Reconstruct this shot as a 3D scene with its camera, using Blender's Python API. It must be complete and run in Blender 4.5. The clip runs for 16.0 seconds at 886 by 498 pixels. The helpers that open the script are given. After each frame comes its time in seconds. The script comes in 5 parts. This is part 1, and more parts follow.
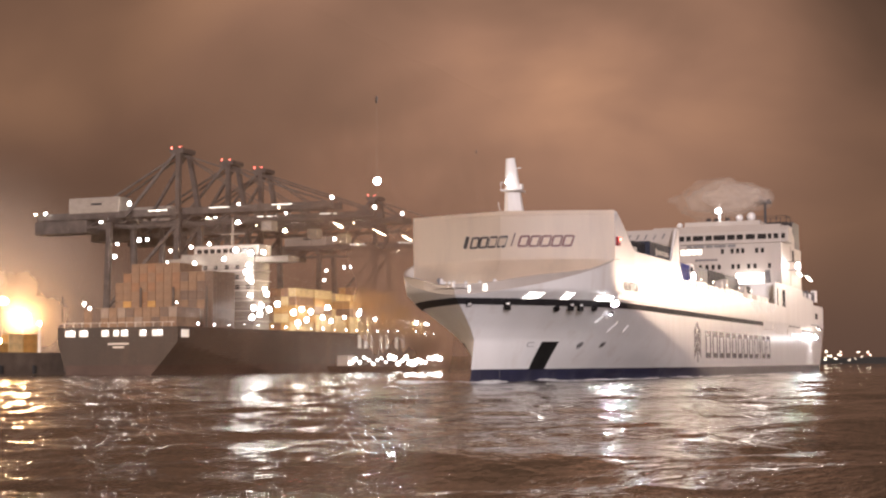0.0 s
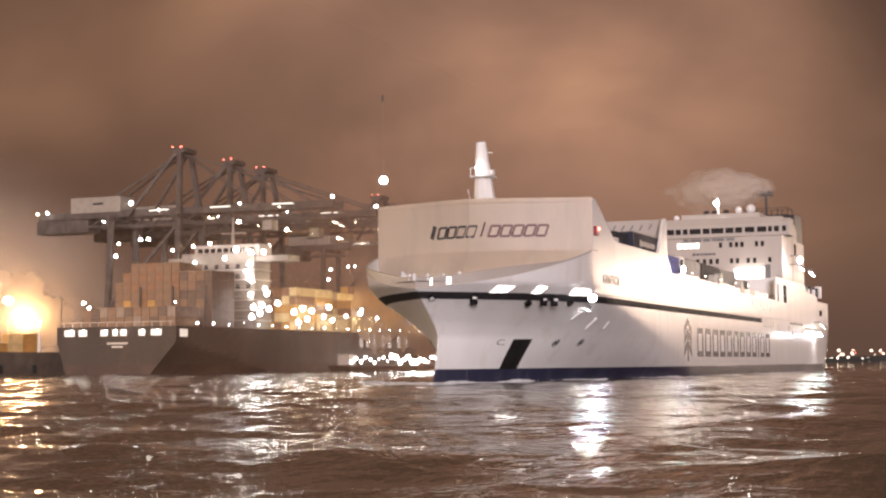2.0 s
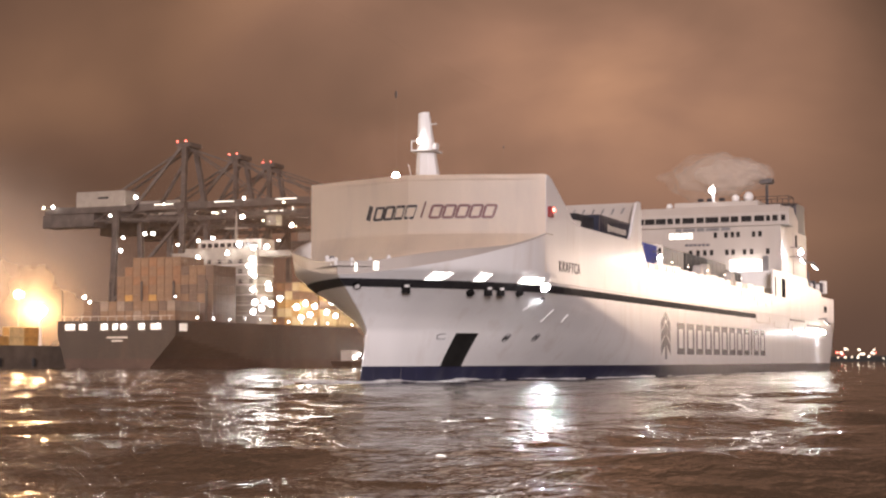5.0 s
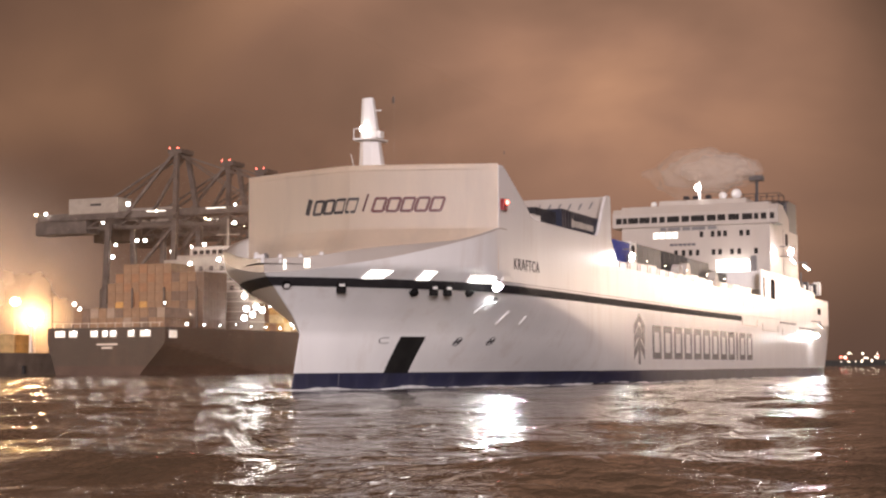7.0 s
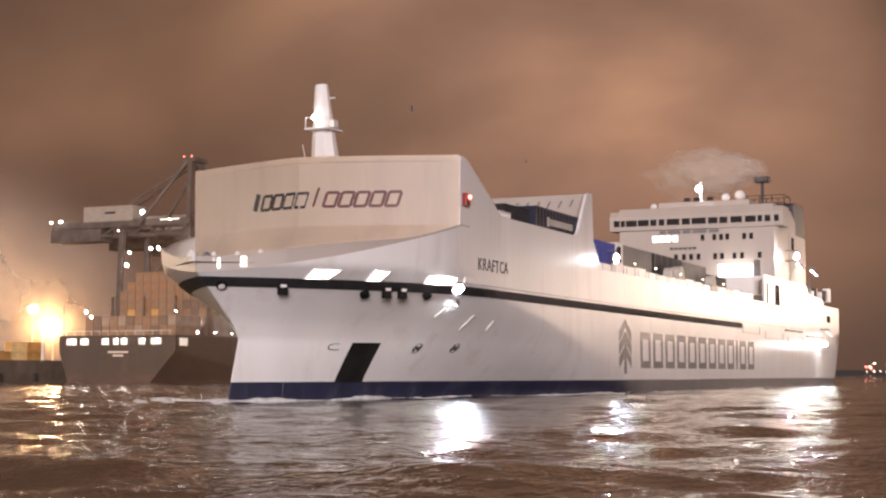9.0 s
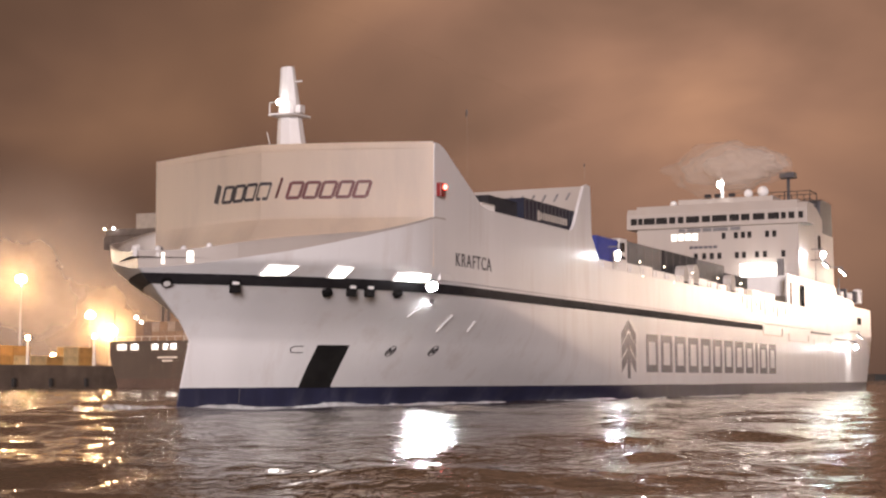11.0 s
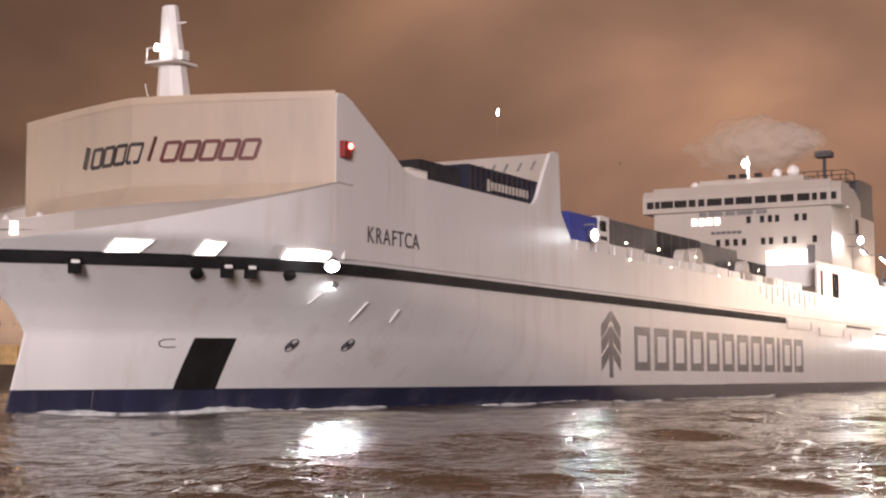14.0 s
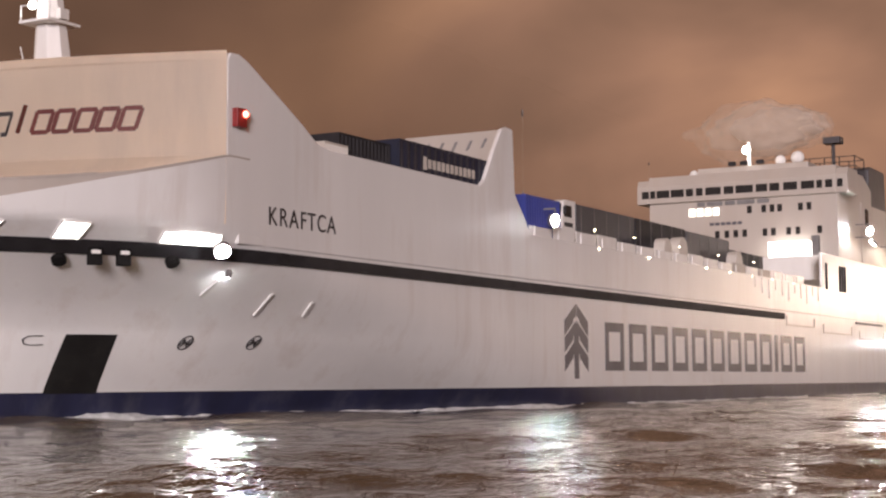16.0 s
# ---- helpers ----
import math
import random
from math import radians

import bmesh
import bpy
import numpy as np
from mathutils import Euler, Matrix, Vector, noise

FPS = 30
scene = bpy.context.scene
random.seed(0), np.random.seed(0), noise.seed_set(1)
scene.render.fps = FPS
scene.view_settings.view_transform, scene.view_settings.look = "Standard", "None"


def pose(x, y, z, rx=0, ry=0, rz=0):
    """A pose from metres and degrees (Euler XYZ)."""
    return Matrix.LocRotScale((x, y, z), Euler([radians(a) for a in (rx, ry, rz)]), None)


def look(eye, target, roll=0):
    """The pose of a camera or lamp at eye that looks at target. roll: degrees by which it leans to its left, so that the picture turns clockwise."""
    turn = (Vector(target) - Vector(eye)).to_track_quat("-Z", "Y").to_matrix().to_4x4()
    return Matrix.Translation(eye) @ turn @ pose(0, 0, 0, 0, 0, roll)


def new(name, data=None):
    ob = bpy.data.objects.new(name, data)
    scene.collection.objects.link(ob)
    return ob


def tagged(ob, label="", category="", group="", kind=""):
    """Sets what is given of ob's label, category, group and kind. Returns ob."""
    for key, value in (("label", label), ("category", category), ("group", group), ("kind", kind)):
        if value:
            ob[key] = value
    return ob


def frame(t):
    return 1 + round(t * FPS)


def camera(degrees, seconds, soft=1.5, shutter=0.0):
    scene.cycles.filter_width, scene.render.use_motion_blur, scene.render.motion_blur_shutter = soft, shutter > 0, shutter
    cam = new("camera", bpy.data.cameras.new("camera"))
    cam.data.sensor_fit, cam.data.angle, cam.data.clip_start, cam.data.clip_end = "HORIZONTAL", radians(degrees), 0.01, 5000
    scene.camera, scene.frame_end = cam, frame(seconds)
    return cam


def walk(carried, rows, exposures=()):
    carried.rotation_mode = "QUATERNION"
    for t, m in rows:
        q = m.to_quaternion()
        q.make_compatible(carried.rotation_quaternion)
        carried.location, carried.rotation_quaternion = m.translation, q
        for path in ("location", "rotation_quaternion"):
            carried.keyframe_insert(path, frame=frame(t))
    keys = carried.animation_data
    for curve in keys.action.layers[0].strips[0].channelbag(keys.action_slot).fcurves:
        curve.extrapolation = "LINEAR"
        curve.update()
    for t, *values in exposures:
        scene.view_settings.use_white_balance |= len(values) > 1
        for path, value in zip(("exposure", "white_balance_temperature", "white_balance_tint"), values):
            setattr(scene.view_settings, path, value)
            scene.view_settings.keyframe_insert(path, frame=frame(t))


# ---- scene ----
cam = camera(32.14, 16.0, soft=2.3)
walk(cam, [
    (0, look((-0.00, 0.00, 2.08), (-278.87, -108.26, 24.64), -0.39)),
    (0.5, look((-0.56, 0.88, 2.08), (-279.19, -107.89, 25.16), -0.41)),
    (1, look((-1.12, 1.75, 2.08), (-279.52, -107.65, 24.97), -0.40)),
    (1.5, look((-1.68, 2.62, 2.08), (-279.82, -107.49, 24.75), -0.52)),
    (2, look((-2.24, 3.50, 2.08), (-280.11, -107.35, 24.48), -0.46)),
    (2.5, look((-2.80, 4.38, 2.08), (-280.33, -107.36, 24.30), -0.53)),
    (3, look((-3.36, 5.25, 2.08), (-280.50, -107.47, 24.19), -0.83)),
    (3.5, look((-3.92, 6.12, 2.08), (-280.67, -107.62, 23.86), -0.37)),
    (4, look((-4.48, 7.00, 2.08), (-280.81, -107.79, 23.58), -0.04)),
    (6.5, look((-7.28, 11.38, 2.08), (-283.14, -104.38, 24.44), -0.19)),
    (7, look((-7.84, 12.25, 2.08), (-283.53, -103.82, 24.90), -0.24)),
    (7.5, look((-8.40, 13.12, 2.08), (-283.81, -103.52, 25.35), -0.23)),
    (8, look((-8.96, 14.00, 2.08), (-284.00, -103.43, 25.85), -0.24)),
    (8.5, look((-9.52, 14.88, 2.08), (-283.91, -103.97, 26.26), -0.08)),
    (9, look((-10.08, 15.75, 2.08), (-283.63, -104.95, 26.59), -0.06)),
    (11.5, look((-12.88, 20.12, 2.08), (-280.28, -113.51, 27.37), -0.09)),
    (12, look((-13.44, 21.00, 2.08), (-280.34, -113.68, 27.10), -0.08)),
    (12.5, look((-14.00, 21.88, 2.08), (-280.46, -113.66, 27.17), -0.12)),
    (13, look((-14.56, 22.75, 2.08), (-280.69, -113.41, 27.25), -0.05)),
    (13.5, look((-15.12, 23.62, 2.08), (-280.57, -113.84, 27.38), -0.11)),
    (14, look((-15.68, 24.50, 2.08), (-280.23, -114.68, 27.46), -0.17)),
    (14.5, look((-16.24, 25.38, 2.08), (-279.85, -115.56, 27.52), -0.26)),
    (15, look((-16.80, 26.25, 2.08), (-279.59, -116.20, 27.59), -0.30)),
    (15.5, look((-17.36, 27.12, 2.08), (-279.42, -116.65, 27.60), -0.37)),
    (16, look((-17.92, 28.00, 2.08), (-279.40, -116.81, 27.71), -0.33)),
])

# ---- light: a low cloud deck lit brown by the port's lamps ----
world = bpy.data.worlds.new("night_sky")
scene.world = world
world.use_nodes = True


def sky():
    nt = world.node_tree
    n, l = nt.nodes, nt.links
    n.clear()
    out = n.new("ShaderNodeOutputWorld")
    bg = n.new("ShaderNodeBackground")
    tc = n.new("ShaderNodeTexCoord")
    mp = n.new("ShaderNodeMapping")
    mp.inputs["Scale"].default_value = (1.0, 1.0, 1.7)
    mp.inputs["Location"].default_value = SKY_SHIFT
    big = n.new("ShaderNodeTexNoise")
    big.inputs["Scale"].default_value = 4.2
    big.inputs["Detail"].default_value = 5.0
    big.inputs["Roughness"].default_value = 0.42
    big.inputs["Distortion"].default_value = 0.35
    ramp = n.new("ShaderNodeValToRGB")
    e = ramp.color_ramp.elements
    e[0].position, e[0].color = 0.33, (0.170, 0.094, 0.063, 1)
    e[1].position, e[1].color = 0.66, (0.450, 0.234, 0.140, 1)
    m = e.new(0.50)
    m.color = (0.305, 0.161, 0.104, 1)
    # towards the horizon the haze is duller and more even
    sep = n.new("ShaderNodeSeparateXYZ")
    low = n.new("ShaderNodeMapRange")
    low.inputs["From Min"].default_value = -0.02
    low.inputs["From Max"].default_value = 0.17
    low.interpolation_type = "SMOOTHSTEP"
    mix = n.new("ShaderNodeMix")
    mix.data_type = "RGBA"
    mix.inputs["A"].default_value = (0.224, 0.126, 0.091, 1)
    l.new(tc.outputs["Generated"], mp.inputs["Vector"])
    l.new(mp.outputs["Vector"], big.inputs["Vector"])
    # broad banks of thicker and thinner cloud, with edges frayed by the noise
    fray = n.new("ShaderNodeVectorMath")
    fray.operation = "MULTIPLY_ADD"
    fray.inputs[1].default_value = (0.14, 0.14, 0.14)
    l.new(big.outputs["Color"], fray.inputs[0])
    l.new(tc.outputs["Generated"], fray.inputs[2])
    even = n.new("ShaderNodeVectorMath")
    even.operation = "SUBTRACT"
    even.inputs[1].default_value = (0.07, 0.07, 0.07)
    l.new(fray.outputs["Vector"], even.inputs[0])
    unit = n.new("ShaderNodeVectorMath")
    unit.operation = "NORMALIZE"
    l.new(even.outputs["Vector"], unit.inputs[0])
    fac = big.outputs["Fac"]
    for way, wide, amount in CLOUD_BANKS:
        near = n.new("ShaderNodeVectorMath")
        near.operation = "DOT_PRODUCT"
        near.inputs[1].default_value = Vector(way).normalized()
        l.new(unit.outputs["Vector"], near.inputs[0])
        bank = n.new("ShaderNodeMapRange")
        bank.interpolation_type = "SMOOTHSTEP"
        bank.inputs["From Min"].default_value, bank.inputs["From Max"].default_value = math.cos(radians(wide)), 1.0
        bank.inputs["To Max"].default_value = amount
        l.new(near.outputs["Value"], bank.inputs["Value"])
        add = n.new("ShaderNodeMath")
        l.new(fac, add.inputs[0])
        l.new(bank.outputs["Result"], add.inputs[1])
        fac = add.outputs[0]
    l.new(fac, ramp.inputs["Fac"])
    l.new(tc.outputs["Generated"], sep.inputs[0])
    l.new(sep.outputs["Z"], low.inputs["Value"])
    l.new(low.outputs["Result"], mix.inputs["Factor"])
    l.new(ramp.outputs["Color"], mix.inputs["B"])
    # the town's light dome, beyond the river bend
    dot = n.new("ShaderNodeVectorMath")
    dot.operation = "DOT_PRODUCT"
    nrm = n.new("ShaderNodeVectorMath")
    nrm.operation = "NORMALIZE"
    l.new(tc.outputs["Generated"], nrm.inputs[0])
    l.new(nrm.outputs["Vector"], dot.inputs[0])
    dot.inputs[1].default_value = DOME
    dome = n.new("ShaderNodeMapRange")
    dome.interpolation_type = "SMOOTHSTEP"
    dome.inputs["From Min"].default_value, dome.inputs["From Max"].default_value = 0.967, 1.0
    dome.inputs["To Min"].default_value, dome.inputs["To Max"].default_value = 0.54, 1.22
    l.new(dot.outputs["Value"], dome.inputs["Value"])
    lit = n.new("ShaderNodeVectorMath")
    lit.operation = "SCALE"
    l.new(mix.outputs["Result"], lit.inputs[0])
    l.new(dome.outputs["Result"], lit.inputs["Scale"])
    l.new(lit.outputs["Vector"], bg.inputs["Color"])
    bg.inputs["Strength"].default_value = 1.0
    l.new(bg.outputs[0], out.inputs[0])


CLOUD_BANKS = (((-0.838, -0.519, 0.168), 6.5, -0.08), ((-0.881, -0.427, 0.201), 6.0, -0.07), ((-0.938, -0.305, 0.165), 8, 0.05),
               ((-0.967, -0.15, 0.195), 9, -0.06), ((-0.60, -0.75, 0.25), 14, -0.05), ((-0.70, 0.30, 0.3), 16, 0.05))
SKY_SHIFT = (0.35, 0.1, 0.0)
DOME = (-0.930, -0.320, 0.18)
sky()

# the bank behind the camera is a lit terminal: its wide glow reaches the hull from there
sun = new("bank_glow", bpy.data.lights.new("bank_glow", "SUN"))
sun.data.energy, sun.data.angle, sun.data.color = 3.15, radians(15), (1.0, 0.885, 0.91)
sun.matrix_world = look((149, 68, 24), (0, 0, 0))


# lamps added out of view, off to the side, to light the ship's flank
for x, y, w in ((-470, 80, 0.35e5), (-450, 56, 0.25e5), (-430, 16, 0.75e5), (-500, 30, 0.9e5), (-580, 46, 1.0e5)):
    flank_fill = new("flank_fill_lamp", bpy.data.lights.new("flank_fill_lamp", "POINT"))
    flank_fill.data.energy, flank_fill.data.color, flank_fill.data.shadow_soft_size = w, (1.0, 0.73, 0.55), 2.0
    flank_fill.location = (x, y, 27)

# lamps added out of view past the terminal's corner, lighting the ship's other bow
for x, y, w in ((-205, -257, 4.2e5), (-120, -258, 3.6e5)):
    bow_fill = new("bow_fill_lamp", bpy.data.lights.new("bow_fill_lamp", "POINT"))
    bow_fill.data.energy, bow_fill.data.color, bow_fill.data.shadow_soft_size = w, (1.0, 0.74, 0.52), 2.0
    bow_fill.location = (x, y, 27)


# ---- materials ----
def material(name, colour, rough=0.5, metal=0.0, vary=0.15, scale=0.6, bump=0.0, bump_scale=3.0, stain=None, stain_amount=0.0,
             stain_scale=0.15, stretch=(1, 1, 1), spec=0.5, coat=0.0):
    m = bpy.data.materials.new(name)
    m.use_nodes = True
    nt = m.node_tree
    n, l = nt.nodes, nt.links
    b = n["Principled BSDF"]
    b.inputs["Roughness"].default_value = rough
    b.inputs["Metallic"].default_value = metal
    b.inputs["Specular IOR Level"].default_value = spec
    b.inputs["Coat Weight"].default_value = coat
    tc = n.new("ShaderNodeTexCoord")
    mp = n.new("ShaderNodeMapping")
    mp.inputs["Scale"].default_value = stretch
    l.new(tc.outputs["Object"], mp.inputs["Vector"])
    no = n.new("ShaderNodeTexNoise")
    no.inputs["Scale"].default_value = scale
    no.inputs["Detail"].default_value = 6
    l.new(mp.outputs["Vector"], no.inputs["Vector"])
    ramp = n.new("ShaderNodeValToRGB")
    e = ramp.color_ramp.elements
    e[0].position, e[0].color = 0.3, (*[c * (1 - vary) for c in colour], 1)
    e[1].position, e[1].color = 0.7, (*[min(1, c * (1 + vary)) for c in colour], 1)
    l.new(no.outputs["Fac"], ramp.inputs["Fac"])
    col = ramp.outputs["Color"]
    if stain:
        st = n.new("ShaderNodeTexNoise")
        st.inputs["Scale"].default_value = stain_scale
        st.inputs["Detail"].default_value = 8
        st.inputs["Roughness"].default_value = 0.65
        l.new(mp.outputs["Vector"], st.inputs["Vector"])
        mr = n.new("ShaderNodeMapRange")
        mr.inputs["From Min"].default_value, mr.inputs["From Max"].default_value = 0.52, 0.75
        mr.inputs["To Max"].default_value = stain_amount
        l.new(st.outputs["Fac"], mr.inputs["Value"])
        mx = n.new("ShaderNodeMix")
        mx.data_type = "RGBA"
        mx.inputs["B"].default_value = (*stain, 1)
        l.new(mr.outputs["Result"], mx.inputs["Factor"])
        l.new(col, mx.inputs["A"])
        col = mx.outputs["Result"]
    l.new(col, b.inputs["Base Color"])
    if bump:
        bn = n.new("ShaderNodeTexNoise")
        bn.inputs["Scale"].default_value = bump_scale
        bn.inputs["Detail"].default_value = 3
        l.new(tc.outputs["Object"], bn.inputs["Vector"])
        bp = n.new("ShaderNodeBump")
        bp.inputs["Strength"].default_value = bump
        bp.inputs["Distance"].default_value = 0.1
        l.new(bn.outputs["Fac"], bp.inputs["Height"])
        l.new(bp.outputs["Normal"], b.inputs["Normal"])
    return m


def glow(name, colour, strength):
    m = bpy.data.materials.new(name)
    m.use_nodes = True
    b = m.node_tree.nodes["Principled BSDF"]
    b.inputs["Base Color"].default_value = (0.8, 0.8, 0.8, 1)
    b.inputs["Emission Color"].default_value = (*colour, 1)
    b.inputs["Emission Strength"].default_value = strength
    return m


WHITE = material("white_ship_paint", (0.74, 0.725, 0.715), 0.29, vary=0.05, scale=0.25, bump=0.12, bump_scale=0.5,
                 stain=(0.42, 0.33, 0.27), stain_amount=0.35, stain_scale=0.5, stretch=(1, 1, 0.12))
WALLWHITE = material("white_wall_paint", (0.76, 0.74, 0.72), 0.45, vary=0.05, scale=0.3, bump=0.05, bump_scale=0.7,
                     stain=(0.5, 0.42, 0.36), stain_amount=0.25, stain_scale=0.4, stretch=(1, 1, 0.2))
# cream paint, darkened in place of the bank light's falloff with distance
CREAM = material("darkened_cream_paint", (0.44, 0.39, 0.35), 0.45, vary=0.05, scale=0.3, bump=0.05, bump_scale=0.7,
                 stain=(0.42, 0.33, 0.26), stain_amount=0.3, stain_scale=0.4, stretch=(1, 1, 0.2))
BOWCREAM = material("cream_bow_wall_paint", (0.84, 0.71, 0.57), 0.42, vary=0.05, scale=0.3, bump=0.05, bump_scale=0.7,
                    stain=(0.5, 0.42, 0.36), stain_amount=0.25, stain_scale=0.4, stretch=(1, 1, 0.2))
NAVY = material("navy_boot_paint", (0.020, 0.022, 0.052), 0.4, vary=0.25, scale=0.5, stain=(0.10, 0.10, 0.13), stain_amount=0.5, stain_scale=0.6, stretch=(1, 1, 0.3))
STRAKE = material("dark_strake_paint", (0.028, 0.026, 0.029), 0.6, vary=0.3, scale=0.8, spec=0.2)
DARK = material("dark_opening", (0.012, 0.011, 0.011), 0.9, vary=0.3, spec=0.1)
POCKET = material("pocket_shade", (0.030, 0.028, 0.027), 0.7, vary=0.3, scale=0.5, spec=0.3, stain=(0.06, 0.05, 0.045), stain_amount=0.5, stain_scale=0.8)
GLASS = material("dark_window_glass", (0.03, 0.028, 0.028), 0.08, vary=0.1)
LETTER = material("grey_hull_lettering", (0.125, 0.12, 0.135), 0.27, vary=0.12, scale=0.5)
LETTERDARK = material("dark_lettering", (0.04, 0.035, 0.037), 0.5, vary=0.1)
REDPAINT = material("dark_red_lettering", (0.11, 0.022, 0.018), 0.5)
REDBOX = material("red_lamp_box", (0.22, 0.015, 0.015), 0.4)
DECKGREY = material("grey_deck_paint", (0.18, 0.17, 0.17), 0.6, vary=0.2)
STEEL = material("crane_steel_paint", (0.085, 0.07, 0.062), 0.6, vary=0.3, scale=0.4, spec=0.3)
PALE = material("pale_sheet_cladding", (0.55, 0.50, 0.45), 0.5, vary=0.1)
# pale cladding darkened in place of weaker light at the far quay
DULL = material("darkened_cladding", (0.27, 0.235, 0.20), 0.6, vary=0.12)
FUNNEL = material("dark_funnel_paint", (0.06, 0.055, 0.06), 0.5, vary=0.2)
HULLDARK = material("black_hull_paint", (0.034, 0.025, 0.021), 0.6, vary=0.25, scale=0.1, stain=(0.085, 0.045, 0.03), stain_amount=0.6, stain_scale=0.12, stretch=(1, 1, 0.25))
HULLRED = material("dark_brown_boot_paint", (0.05, 0.03, 0.025), 0.7, vary=0.3, scale=0.2)
CONCRETE = material("quay_concrete", (0.11, 0.082, 0.062), 0.85, vary=0.3, scale=0.2, bump=0.3)
LAND = material("dark_far_bank", (0.03, 0.028, 0.025), 0.9, vary=0.3, scale=0.01)
TYRE = material("black_rubber", (0.02, 0.02, 0.02), 0.8)
NAVYBOX = material("navy_container_paint", (0.016, 0.018, 0.034), 0.45, vary=0.2)
BLUEBOX = material("blue_container_paint", (0.035, 0.05, 0.25), 0.45, vary=0.15)
FOAM = material("white_foam", (0.6, 0.6, 0.6), 0.7, vary=0.3, scale=2, bump=0.6, bump_scale=9)
L_COOL = glow("cool_white_lamp", (1.0, 0.97, 0.93), 32)
L_FLOOD = glow("white_floodlight_glass", (0.95, 0.97, 1.0), 1150)
L_SIDE = glow("side_floodlight_glass", (1.0, 0.86, 0.72), 30)
L_RIVER = glow("river_floodlight_glass", (1.0, 0.92, 0.82), 380)
L_BOOM = glow("boom_fill_glass", (1.0, 0.78, 0.50), 300)
L_HIGH = glow("sodium_high_mast_glass", (1.0, 0.60, 0.28), 170)
L_BAY = glow("self_lit_panel", (1.0, 0.95, 0.9), 5)
L_FAR = glow("far_lamp", (1.0, 0.82, 0.6), 7)
L_BOW = glow("bow_lamp_glass", (0.93, 0.97, 1.0), 150)
L_WARM = glow("warm_white_lamp", (1.0, 0.80, 0.52), 24)
L_SODIUM = glow("sodium_lamp", (1.0, 0.58, 0.22), 30)
L_RED = glow("red_lamp", (1.0, 0.10, 0.06), 14)
L_OPENING = glow("dim_glow_panel", (1.0, 0.80, 0.62), 0.55)
L_WINDOW = glow("lit_window", (1.0, 0.92, 0.80), 2.2)


# ---- mesh helpers ----
def box(bm, c, s, rz=0.0, ry=0.0, shear=0.0):
    """A box of size s about c; shear leans its top along x."""
    q = Euler((0, radians(ry), radians(rz))).to_matrix()
    v = []
    for dz in (-0.5, 0.5):
        for dx, dy in ((-0.5, -0.5), (0.5, -0.5), (0.5, 0.5), (-0.5, 0.5)):
            p = Vector((dx * s[0] + shear * dz, dy * s[1], dz * s[2]))
            v.append(bm.verts.new(Vector(c) + q @ p))
    for f in ((3, 2, 1, 0), (4, 5, 6, 7), (0, 1, 5, 4), (1, 2, 6, 5), (2, 3, 7, 6), (3, 0, 4, 7)):
        bm.faces.new([v[i] for i in f])
    return bm


def beam(bm, a, b, w, h=None, sides=4, taper=1.0):
    """A bar of width w and height h from a to b."""
    a, b = Vector(a), Vector(b)
    h = h or w
    d = (b - a).normalized()
    up = Vector((0, 0, 1)) if abs(d.z) < 0.95 else Vector((1, 0, 0))
    s = d.cross(up).normalized()
    u = s.cross(d)
    rings = []
    for p, k in ((a, 1.0), (b, taper)):
        r = []
        for i in range(sides):
            g = 2 * math.pi * (i + 0.5) / sides
            f = 0.5 / math.cos(math.pi / sides)
            r.append(bm.verts.new(p + s * math.cos(g) * w * f * k + u * math.sin(g) * h * f * k))
        rings.append(r)
    for i in range(sides):
        j = (i + 1) % sides
        bm.faces.new((rings[0][i], rings[0][j], rings[1][j], rings[1][i]))
    bm.faces.new(rings[0][::-1])
    bm.faces.new(rings[1])
    return bm


def ball(bm, c, r, seg=8, sz=1.0):
    m = Matrix.Translation(c) @ Matrix.Diagonal((r, r, r * sz, 1))
    bmesh.ops.create_uvsphere(bm, u_segments=seg, v_segments=max(4, seg // 2 + 1), radius=1, matrix=m)
    return bm


def prism(bm, outline, y0, y1):
    """An outline in x and z, drawn out from y0 to y1."""
    a = [bm.verts.new((x, y0, z)) for x, z in outline]
    b = [bm.verts.new((x, y1, z)) for x, z in outline]
    bm.faces.new(a)
    bm.faces.new(b[::-1])
    k = len(a)
    for i in range(k):
        bm.faces.new((a[i], b[i], b[(i + 1) % k], a[(i + 1) % k]))
    return bm


def sheet(bm, rows, flip=False):
    """A skin over rows of points."""
    vs = [[bm.verts.new(p) for p in r] for r in rows]
    for r0, r1 in zip(vs, vs[1:]):
        for i in range(len(r0) - 1):
            q = (r0[i], r0[i + 1], r1[i + 1], r1[i])
            try:
                bm.faces.new(q[::-1] if flip else q)
            except ValueError:
                pass
    return bm


def part(name, bm, mat, parent=None, label="", smooth=False, bevel=0.0, at=None):
    me = bpy.data.meshes.new(name)
    bmesh.ops.recalc_face_normals(bm, faces=bm.faces)
    bm.to_mesh(me)
    bm.free()
    me.materials.append(mat)
    if smooth:
        for p in me.polygons:
            p.use_smooth = True
    ob = new(name, me)
    if parent:
        ob.parent = parent
    if at:
        ob.matrix_basis = at
    if label:
        tagged(ob, label)
    if bevel:
        md = ob.modifiers.new("edges", "BEVEL")
        md.width, md.segments, md.limit_method = bevel, 2, "ANGLE"
    return ob


def B():
    return bmesh.new()


def thing(name, label, category, group="", at=None):
    ob = new(name)
    if at:
        ob.matrix_basis = at
    return tagged(ob, label, category, group)


